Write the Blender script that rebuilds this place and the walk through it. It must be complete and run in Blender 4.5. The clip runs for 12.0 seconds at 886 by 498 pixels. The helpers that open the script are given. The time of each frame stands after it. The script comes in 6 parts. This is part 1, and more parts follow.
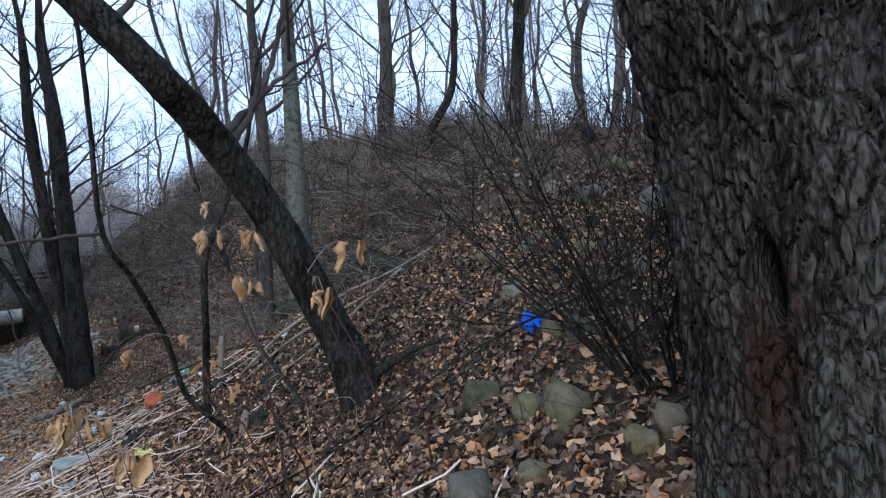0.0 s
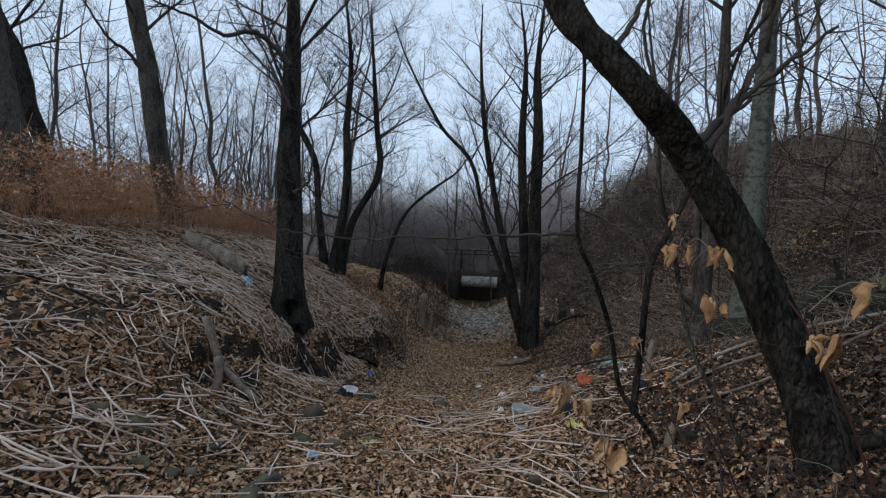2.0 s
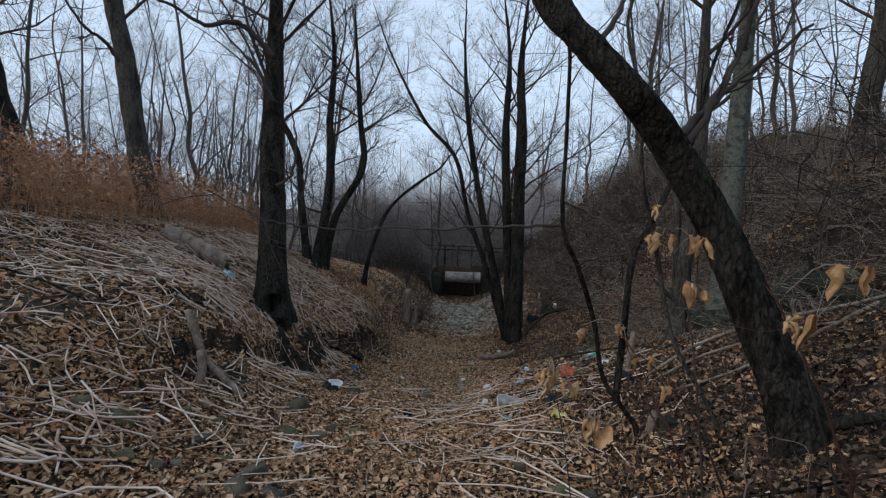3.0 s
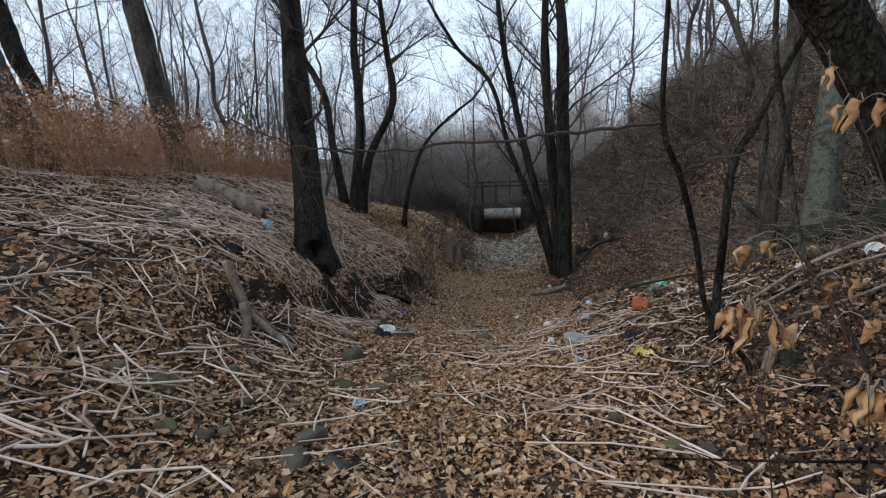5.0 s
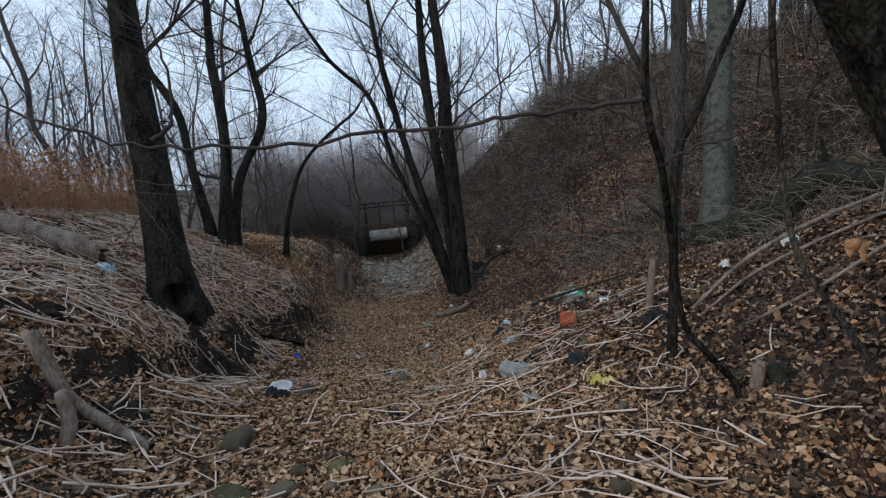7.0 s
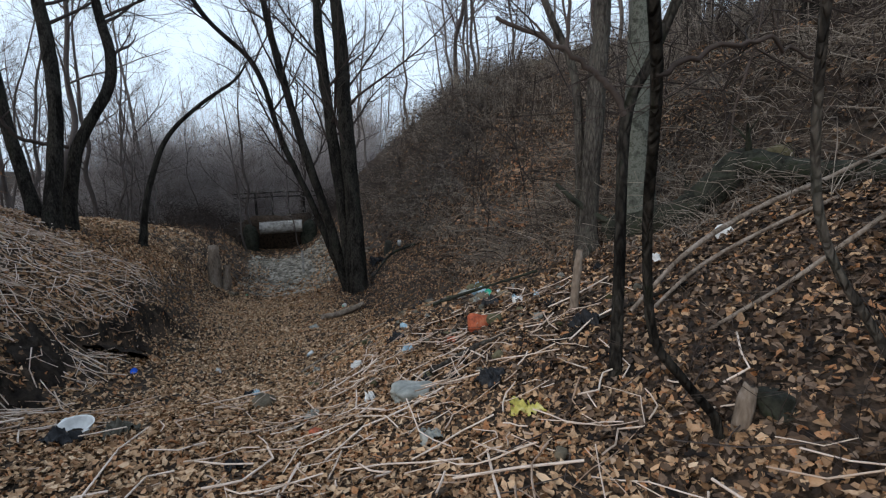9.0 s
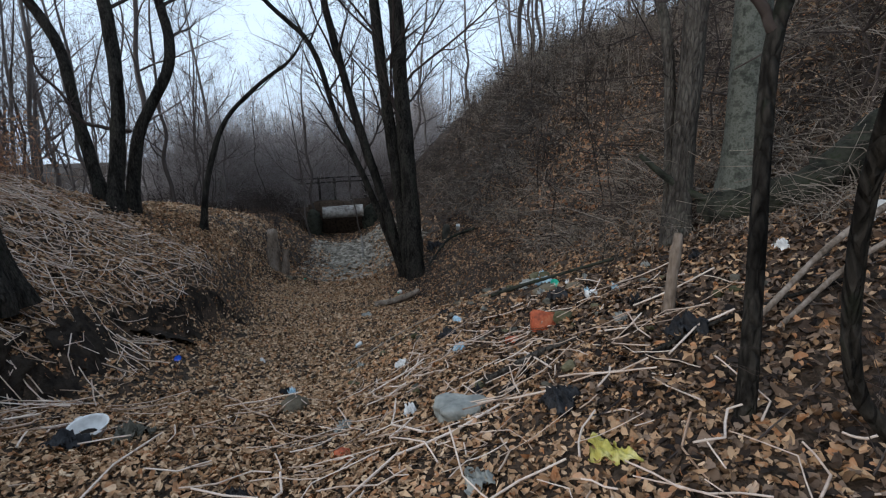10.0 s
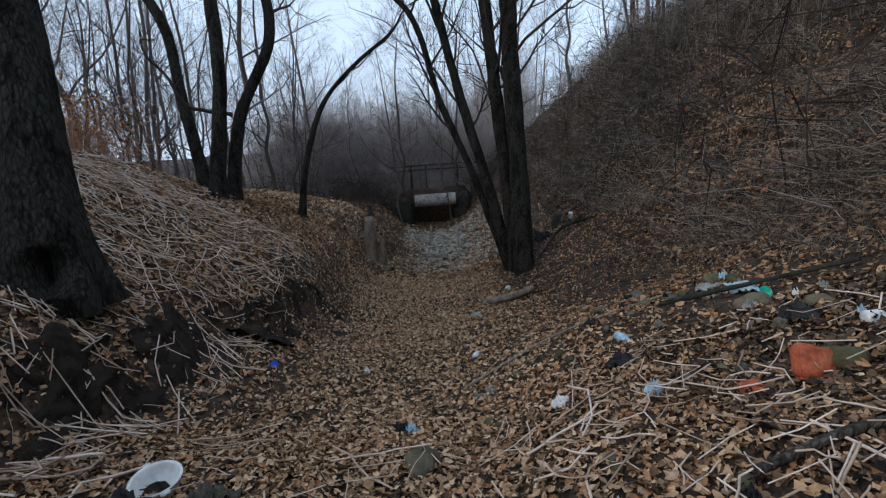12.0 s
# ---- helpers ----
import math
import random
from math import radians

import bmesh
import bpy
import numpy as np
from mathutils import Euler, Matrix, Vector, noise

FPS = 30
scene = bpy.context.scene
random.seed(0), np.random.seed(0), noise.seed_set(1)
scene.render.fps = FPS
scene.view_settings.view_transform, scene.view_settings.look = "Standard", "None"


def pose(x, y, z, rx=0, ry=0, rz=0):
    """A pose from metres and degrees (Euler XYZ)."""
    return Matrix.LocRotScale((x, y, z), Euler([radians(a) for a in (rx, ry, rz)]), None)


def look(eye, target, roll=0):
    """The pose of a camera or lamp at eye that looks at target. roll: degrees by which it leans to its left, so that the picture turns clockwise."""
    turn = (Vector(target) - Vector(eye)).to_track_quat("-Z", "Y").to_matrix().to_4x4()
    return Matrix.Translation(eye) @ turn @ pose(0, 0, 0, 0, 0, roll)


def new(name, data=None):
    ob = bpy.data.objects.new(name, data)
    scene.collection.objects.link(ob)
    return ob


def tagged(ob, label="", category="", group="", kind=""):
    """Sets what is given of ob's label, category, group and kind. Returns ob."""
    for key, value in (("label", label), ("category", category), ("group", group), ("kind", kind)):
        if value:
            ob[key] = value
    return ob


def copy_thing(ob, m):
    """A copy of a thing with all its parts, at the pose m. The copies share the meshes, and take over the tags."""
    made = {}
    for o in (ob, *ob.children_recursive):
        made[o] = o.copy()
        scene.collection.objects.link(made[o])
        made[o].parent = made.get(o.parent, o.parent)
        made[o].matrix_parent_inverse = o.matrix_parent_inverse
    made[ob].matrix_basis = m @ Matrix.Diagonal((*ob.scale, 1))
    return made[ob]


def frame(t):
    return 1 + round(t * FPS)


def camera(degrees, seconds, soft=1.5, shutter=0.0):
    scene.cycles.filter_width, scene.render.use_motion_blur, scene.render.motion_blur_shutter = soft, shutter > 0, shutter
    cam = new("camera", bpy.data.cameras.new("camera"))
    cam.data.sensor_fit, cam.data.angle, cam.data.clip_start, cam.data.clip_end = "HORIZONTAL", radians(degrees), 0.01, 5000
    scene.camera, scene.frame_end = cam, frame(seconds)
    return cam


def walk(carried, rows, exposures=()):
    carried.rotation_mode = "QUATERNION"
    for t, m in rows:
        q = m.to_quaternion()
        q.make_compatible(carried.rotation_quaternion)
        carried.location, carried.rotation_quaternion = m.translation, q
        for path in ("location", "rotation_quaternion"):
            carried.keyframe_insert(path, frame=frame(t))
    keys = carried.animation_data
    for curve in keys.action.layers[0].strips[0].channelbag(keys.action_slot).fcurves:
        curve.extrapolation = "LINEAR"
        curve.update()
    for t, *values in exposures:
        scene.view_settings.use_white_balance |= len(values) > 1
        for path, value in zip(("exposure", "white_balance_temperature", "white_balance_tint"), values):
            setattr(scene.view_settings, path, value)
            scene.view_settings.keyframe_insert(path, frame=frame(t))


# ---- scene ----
cam = camera(85.69, 12.0, soft=1.2)
# seconds, eye x, y, z in metres, then yaw, pitch and roll in degrees
ROWS = [
    (0, 0.000, -0.000, 1.500, 0.13, -3.50, -2.21),
    (0.5, -0.174, -0.047, 1.501, 12.96, -0.60, -0.40),
    (1, -0.198, -0.105, 1.532, 30.21, -2.39, 1.78),
    (1.5, -0.197, -0.127, 1.573, 45.00, -3.26, 3.38),
    (2, -0.190, -0.129, 1.569, 48.24, -3.56, 2.77),
    (2.5, -0.190, -0.138, 1.566, 48.22, -3.49, 3.49),
    (3, -0.189, -0.174, 1.524, 46.19, -3.94, 2.94),
    (3.5, -0.212, -0.218, 1.451, 46.77, -8.79, -0.65),
    (3.7, -0.234, -0.221, 1.445, 48.47, -10.38, -0.94),
    (5.3, -1.050, 0.261, 1.296, 51.70, -11.53, -1.96),
    (5.5, -1.122, 0.306, 1.300, 53.56, -12.06, -3.18),
    (6, -1.403, 0.403, 1.227, 52.24, -12.70, -2.57),
    (6.5, -1.752, 0.508, 1.216, 42.93, -11.17, -3.05),
    (7, -1.945, 0.716, 1.177, 36.24, -9.26, -4.02),
    (7.5, -2.109, 1.035, 1.138, 26.73, -6.86, -4.24),
    (7.7, -2.160, 1.137, 1.086, 22.28, -6.28, -3.07),
    (9.3, -2.663, 2.155, 0.761, 25.34, -11.07, -0.17),
    (9.5, -2.734, 2.320, 0.726, 26.14, -11.60, 0.03),
    (10, -2.879, 2.737, 0.638, 32.03, -11.59, -1.89),
    (10.5, -3.127, 2.954, 0.551, 42.97, -11.02, -4.13),
    (11, -3.574, 3.093, 0.425, 46.30, -12.77, -3.19),
    (11.5, -3.956, 3.330, 0.368, 44.51, -14.59, -4.67),
    (12, -4.259, 3.555, 0.393, 42.44, -12.40, -3.35),
]
walk(cam, [(t, pose(x, y, z, 90 + pitch, 0, yaw) @ pose(0, 0, 0, 0, 0, roll)) for t, x, y, z, yaw, pitch, roll in ROWS],
     exposures=((0.0, 0.76, 5550, 10), (0.5, 0.22, 5450, 10), (1.0, 0.0, 5550, 10), (1.5, -0.05, 6100, 10), (3.0, -0.05, 6300, 10), (3.5, 0.35, 6650, 10),
                (5.5, 0.36, 6480, 10), (6.5, 0.3, 6320, 10), (7.0, 0.15, 6250, 10), (7.5, 0.1, 6300, 10), (9.5, 0.42, 6450, 10), (10.5, 0.2, 6100, 10), (11.0, 0.36, 6350, 10), (11.5, 0.58, 6600, 10), (12.0, 0.15, 6150, 10)))

# ---- sky and light: overcast winter afternoon ----
world = bpy.data.worlds.new("overcast_sky")
scene.world = world
world.use_nodes = True
wn = world.node_tree
wn.nodes.clear()
sky = wn.nodes.new("ShaderNodeTexSky")
sky.sky_type = "NISHITA"
sky.sun_disc = False
sky.sun_elevation, sky.sun_rotation = radians(24), radians(200)
sky.air_density, sky.dust_density, sky.ozone_density = 1.0, 3.0, 1.5
cloud = wn.nodes.new("ShaderNodeMix")
cloud.data_type = "RGBA"
cloud.inputs["Factor"].default_value = 0.8
cloud.inputs["B"].default_value = (6.9, 8.3, 10.0, 1)
back = wn.nodes.new("ShaderNodeBackground")
back.inputs["Strength"].default_value = 0.116
world_out = wn.nodes.new("ShaderNodeOutputWorld")
wn.links.new(sky.outputs[0], cloud.inputs["A"])
wn.links.new(cloud.outputs["Result"], back.inputs["Color"])
wn.links.new(back.outputs[0], world_out.inputs[0])
sun = new("sun", bpy.data.lights.new("sun", "SUN"))
sun.data.energy, sun.data.angle, sun.data.color = 0.9, radians(25), (1.0, 0.96, 0.89)
sun.matrix_world = look((0, 0, 40), (0 + 40 * math.sin(radians(20)), 40 * math.cos(radians(20)), 22))


# ---- materials ----
def material(name, stops, scale=6.0, rough=0.9, bump=0.3, bump_scale=40.0, island=0.0, obj=0.0, fine=0.25, stretch=(1, 1, 1), metal=0.0, spec=0.2, plates=0.0, furrow_shade=0.0):
    """Procedural surface: colours along a ramp driven by coarse and fine noise and, where asked, by a random value per piece."""
    m = bpy.data.materials.new(name)
    m.use_nodes = True
    n, l = m.node_tree.nodes, m.node_tree.links
    b = n["Principled BSDF"]
    b.inputs["Roughness"].default_value, b.inputs["Metallic"].default_value = rough, metal
    b.inputs["Specular IOR Level"].default_value = spec
    co = n.new("ShaderNodeTexCoord")
    mp = n.new("ShaderNodeMapping")
    mp.inputs["Scale"].default_value = stretch
    l.new(co.outputs["Object"], mp.inputs["Vector"])
    big = n.new("ShaderNodeTexNoise")
    big.inputs["Scale"].default_value, big.inputs["Detail"].default_value = scale, 4
    small = n.new("ShaderNodeTexNoise")
    small.inputs["Scale"].default_value, small.inputs["Detail"].default_value = bump_scale, 5
    l.new(mp.outputs[0], big.inputs["Vector"]), l.new(mp.outputs[0], small.inputs["Vector"])
    mix = n.new("ShaderNodeMath")
    mix.operation = "MULTIPLY_ADD"
    l.new(small.outputs["Fac"], mix.inputs[0])
    mix.inputs[1].default_value = fine
    l.new(big.outputs["Fac"], mix.inputs[2])
    value = mix.outputs[0]
    for amount, node, socket in ((island, "ShaderNodeNewGeometry", "Random Per Island"), (obj, "ShaderNodeObjectInfo", "Random")):
        if amount:
            src = n.new(node)
            add = n.new("ShaderNodeMath")
            add.operation = "MULTIPLY_ADD"
            l.new(src.outputs[socket], add.inputs[0])
            add.inputs[1].default_value = amount
            l.new(value, add.inputs[2])
            off = n.new("ShaderNodeMath")
            off.operation = "SUBTRACT"
            l.new(add.outputs[0], off.inputs[0])
            off.inputs[1].default_value = amount / 2
            value = off.outputs[0]
    low, high = 0.3 - 0.35 * (island + obj) + fine / 2, 0.7 + 0.35 * (island + obj) + fine / 2
    rng_ = n.new("ShaderNodeMapRange")
    rng_.inputs["From Min"].default_value, rng_.inputs["From Max"].default_value = low, high
    l.new(value, rng_.inputs["Value"])
    ramp = n.new("ShaderNodeValToRGB")
    l.new(rng_.outputs[0], ramp.inputs["Fac"])
    e = ramp.color_ramp.elements
    while len(e) < len(stops):
        e.new(0.5)
    for k, c in enumerate(stops):
        e[k].position, e[k].color = k / (len(stops) - 1), (*c, 1)
    l.new(ramp.outputs["Color"], b.inputs["Base Color"])
    if bump:
        bp = n.new("ShaderNodeBump")
        bp.inputs["Strength"].default_value, bp.inputs["Distance"].default_value = bump, 0.02
        l.new(small.outputs["Fac"], bp.inputs["Height"])
        if plates:
            vor = n.new("ShaderNodeTexVoronoi")
            vor.feature = "DISTANCE_TO_EDGE"
            vor.inputs["Scale"].default_value = plates
            warp = n.new("ShaderNodeMixRGB")
            warp.inputs["Fac"].default_value = 0.06
            l.new(mp.outputs[0], warp.inputs["Color1"]), l.new(big.outputs["Color"], warp.inputs["Color2"])
            l.new(warp.outputs[0], vor.inputs["Vector"])
            cut = n.new("ShaderNodeMapRange")
            cut.inputs["From Max"].default_value = 0.22
            l.new(vor.outputs["Distance"], cut.inputs["Value"])
            bp2 = n.new("ShaderNodeBump")
            bp2.inputs["Strength"].default_value, bp2.inputs["Distance"].default_value = 0.9, 0.012
            l.new(cut.outputs[0], bp2.inputs["Height"])
            l.new(bp2.outputs[0], bp.inputs["Normal"])
            if furrow_shade:
                # shade of the cracks, multiplied into the bark colour
                tone = n.new("ShaderNodeMapRange")
                tone.inputs["From Max"].default_value, tone.inputs["To Min"].default_value = 0.16, 1 - furrow_shade
                l.new(vor.outputs["Distance"], tone.inputs["Value"])
                deep = n.new("ShaderNodeMixRGB")
                deep.blend_type = "MULTIPLY"
                deep.inputs["Fac"].default_value = 1.0
                l.new(ramp.outputs["Color"], deep.inputs["Color1"]), l.new(tone.outputs[0], deep.inputs["Color2"])
                l.new(deep.outputs[0], b.inputs["Base Color"])
        l.new(bp.outputs[0], b.inputs["Normal"])
    return m


SOIL = material("leaf_mould_soil", ((0.012, 0.009, 0.006), (0.035, 0.024, 0.016), (0.07, 0.047, 0.032), (0.026, 0.019, 0.014)), 5, bump=0.8, bump_scale=30, fine=0.6)
LEAF = material("dead_leaves", ((0.045, 0.025, 0.013), (0.19, 0.105, 0.052), (0.35, 0.205, 0.11), (0.52, 0.345, 0.205), (0.34, 0.145, 0.058), (0.44, 0.29, 0.175), (0.12, 0.066, 0.035)), 3, rough=0.7, island=1.7, bump=0.15, bump_scale=90)
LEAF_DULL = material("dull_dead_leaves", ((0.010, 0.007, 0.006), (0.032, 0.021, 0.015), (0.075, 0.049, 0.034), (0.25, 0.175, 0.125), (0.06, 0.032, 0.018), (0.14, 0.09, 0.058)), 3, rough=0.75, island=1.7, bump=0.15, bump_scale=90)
LEAF_PALE = material("pale_dead_leaves", ((0.21, 0.125, 0.066), (0.42, 0.262, 0.148), (0.57, 0.385, 0.235), (0.66, 0.48, 0.32), (0.45, 0.24, 0.115)), 3, rough=0.7, island=1.5, bump=0.15, bump_scale=90)
LEAF_PIECE = material("single_dead_leaves", ((0.11, 0.058, 0.03), (0.27, 0.155, 0.08), (0.42, 0.265, 0.155), (0.56, 0.40, 0.265), (0.36, 0.155, 0.065), (0.48, 0.345, 0.24)), 3, rough=0.7, obj=1.6, bump=0.15, bump_scale=90)
PLASTER = material("pale_plaster", ((0.5, 0.5, 0.49), (0.66, 0.65, 0.64), (0.74, 0.73, 0.72)), 2, bump=0.1)
STRAW = material("dry_stalks", ((0.27, 0.18, 0.125), (0.56, 0.425, 0.335), (0.76, 0.63, 0.54), (0.38, 0.25, 0.17)), 4, rough=0.6, island=1.3, bump=0.15, bump_scale=120)
BARK = material("dark_bark", ((0.009, 0.008, 0.007), (0.021, 0.0188, 0.0162), (0.045, 0.040, 0.034), (0.025, 0.026, 0.019)), 5, bump=1.0, bump_scale=28, fine=0.7, stretch=(1, 1, 0.35), plates=22, spec=0.06, furrow_shade=0.45)
BARK_GREY = material("grey_brown_bark", ((0.03, 0.0265, 0.023), (0.062, 0.054, 0.046), (0.10, 0.089, 0.076), (0.056, 0.055, 0.045)), 4, bump=0.8, bump_scale=30, fine=0.6, stretch=(1, 1, 0.3), plates=26, spec=0.1, furrow_shade=0.35)
LICHEN = material("lichen_bark", ((0.035, 0.037, 0.03), (0.07, 0.073, 0.06), (0.12, 0.126, 0.105), (0.06, 0.06, 0.05)), 9, bump=0.6, bump_scale=40, fine=0.6)
GREAT_BARK = material("plated_bark", ((0.018, 0.0145, 0.0125), (0.042, 0.034, 0.030), (0.082, 0.068, 0.060), (0.072, 0.074, 0.060)), 7, rough=0.9, bump=0.8, bump_scale=70, fine=0.8, stretch=(1, 1, 0.36), spec=0.06, plates=32, furrow_shade=0.6)
TWIG = material("winter_twigs", ((0.022, 0.017, 0.015), (0.05, 0.038, 0.033), (0.095, 0.074, 0.064)), 2, bump=0, island=0.8)
VINE = material("pale_vines", ((0.045, 0.036, 0.029), (0.12, 0.096, 0.077), (0.23, 0.19, 0.155), (0.36, 0.305, 0.255)), 2, bump=0, island=1.6)
# bark and twigs of the wood, lightened in colour to stand for haze
HAZY_WOOD = material("haze_paled_wood_bark", ((0.06, 0.048, 0.043), (0.10, 0.082, 0.074), (0.15, 0.128, 0.115)), 3, bump=0.4, bump_scale=20, stretch=(1, 1, 0.3), obj=0.5)
HAZY_WOOD_TWIG = material("haze_paled_wood_twigs", ((0.07, 0.055, 0.05), (0.115, 0.092, 0.085), (0.16, 0.135, 0.125)), 2, bump=0, obj=0.5)
# twigs far off: distance haze is mixed into this pale base colour
HAZY_TWIG = material("haze_paled_far_twigs", ((0.20, 0.17, 0.16), (0.40, 0.35, 0.33), (0.60, 0.54, 0.51)), 1, bump=0, island=1.5)
STONE = material("field_stone", ((0.055, 0.046, 0.032), (0.10, 0.083, 0.058), (0.16, 0.13, 0.09), (0.08, 0.077, 0.038)), 7, rough=0.85, bump=0.5, bump_scale=60, obj=0.6)
RUBBLE = material("grey_rubble", ((0.085, 0.073, 0.057), (0.19, 0.165, 0.132), (0.34, 0.30, 0.245)), 6, bump=0.6, bump_scale=50, island=1.5)
RUST_GRASS = material("rust_brown_bracken", ((0.21, 0.10, 0.052), (0.40, 0.19, 0.095), (0.52, 0.30, 0.175), (0.36, 0.25, 0.17)), 1, rough=0.8, island=1.2, bump=0)
PLASTIC = material("white_plastic", ((0.55, 0.54, 0.52), (0.72, 0.71, 0.69), (0.8, 0.8, 0.78)), 8, rough=0.4, bump=0.05, spec=0.5)
BAG = material("grey_plastic_film", ((0.14, 0.145, 0.13), (0.24, 0.245, 0.22), (0.36, 0.36, 0.325)), 9, rough=0.4, bump=0.4, bump_scale=25, spec=0.5)
YELLOW = material("yellow_plastic", ((0.30, 0.26, 0.06), (0.50, 0.44, 0.11), (0.60, 0.54, 0.24)), 12, rough=0.5, bump=0.2)
ORANGE = material("orange_red_paint", ((0.20, 0.055, 0.03), (0.42, 0.10, 0.045), (0.50, 0.18, 0.09)), 10, rough=0.7, bump=0.4)
BLUE = material("blue_plastic", ((0.01, 0.06, 0.42), (0.02, 0.12, 0.70), (0.04, 0.2, 0.8)), 10, rough=0.45, bump=0.2)
PALE_BLUE = material("pale_blue_plastic", ((0.22, 0.34, 0.42), (0.36, 0.52, 0.62), (0.55, 0.68, 0.74)), 10, rough=0.45, bump=0.2)
GREEN = material("green_plastic", ((0.02, 0.28, 0.18), (0.04, 0.45, 0.30), (0.08, 0.5, 0.36)), 10, rough=0.45, bump=0.1)
BLACK_FILM = material("black_plastic_film", ((0.012, 0.012, 0.013), (0.02, 0.02, 0.022), (0.04, 0.04, 0.042)), 10, rough=0.6, bump=0.3, spec=0.15)
CONCRETE = material("pale_concrete", ((0.12, 0.105, 0.09), (0.26, 0.245, 0.225), (0.38, 0.365, 0.34)), 4, bump=0.4)
MOSS_BARK = material("mossy_dead_wood", ((0.009, 0.009, 0.007), (0.02, 0.021, 0.015), (0.038, 0.039, 0.029), (0.022, 0.027, 0.014)), 5, bump=0.8, bump_scale=25, fine=0.6)
DRIFT = material("weathered_wood", ((0.10, 0.075, 0.055), (0.20, 0.155, 0.12), (0.30, 0.245, 0.20)), 5, bump=0.6, bump_scale=40, fine=0.6, stretch=(1, 1, 0.3))
ROT = material("rotten_red_wood", ((0.02, 0.012, 0.009), (0.06, 0.03, 0.02), (0.10, 0.05, 0.03)), 8, bump=0.8)
HUNG = material("hanging_dry_leaves", ((0.20, 0.095, 0.04), (0.38, 0.215, 0.10), (0.50, 0.33, 0.18)), 14, rough=0.6, bump=0.5, bump_scale=60, obj=0.6)
MOSS_STONE = material("mossy_stone", ((0.04, 0.041, 0.018), (0.09, 0.083, 0.045), (0.15, 0.13, 0.078), (0.068, 0.078, 0.02)), 9, bump=0.6, bump_scale=50, obj=0.5)
GREY_STONE = material("grey_stone", ((0.05, 0.047, 0.037), (0.10, 0.092, 0.072), (0.175, 0.158, 0.125)), 8, bump=0.6, bump_scale=50, obj=0.5)
RED_CANE = material("red_brown_canes", ((0.022, 0.010, 0.008), (0.05, 0.021, 0.015), (0.085, 0.04, 0.028)), 4, rough=0.6, bump=0.2, obj=0.4)
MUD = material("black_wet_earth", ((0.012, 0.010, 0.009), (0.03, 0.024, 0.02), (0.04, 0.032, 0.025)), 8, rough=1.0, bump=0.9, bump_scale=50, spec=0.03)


def rotten(m, place, size, colour):
    """Adds a reddish-brown rotten patch of its own shape to a bark, round a place in the trunk's space."""
    n, l = m.node_tree.nodes, m.node_tree.links
    b = n["Principled BSDF"]
    old = b.inputs["Base Color"].links[0].from_socket
    co, sub, div, ln = n.new("ShaderNodeTexCoord"), n.new("ShaderNodeVectorMath"), n.new("ShaderNodeVectorMath"), n.new("ShaderNodeVectorMath")
    sub.operation, div.operation, ln.operation = "SUBTRACT", "DIVIDE", "LENGTH"
    sub.inputs[1].default_value, div.inputs[1].default_value = place, size
    wob = n.new("ShaderNodeTexNoise")
    wob.inputs["Scale"].default_value, wob.inputs["Detail"].default_value = 9, 4
    add = n.new("ShaderNodeMath")
    rng_ = n.new("ShaderNodeMapRange")
    rng_.inputs["From Min"].default_value, rng_.inputs["From Max"].default_value = 1.75, 1.1
    rng_.inputs["To Max"].default_value = 0.75
    mix = n.new("ShaderNodeMixRGB")
    mix.inputs["Color2"].default_value = (*colour, 1)
    l.new(co.outputs["Object"], sub.inputs[0]), l.new(sub.outputs[0], div.inputs[0]), l.new(div.outputs[0], ln.inputs[0])
    l.new(co.outputs["Object"], wob.inputs["Vector"])
    l.new(ln.outputs["Value"], add.inputs[0]), l.new(wob.outputs["Fac"], add.inputs[1]), l.new(add.outputs[0], rng_.inputs["Value"])
    l.new(rng_.outputs[0], mix.inputs["Fac"]), l.new(old, mix.inputs["Color1"]), l.new(mix.outputs[0], b.inputs["Base Color"])


rotten(GREAT_BARK, (-0.37, -0.16, 0.74), (0.085, 0.085, 0.34), (0.032, 0.016, 0.011))


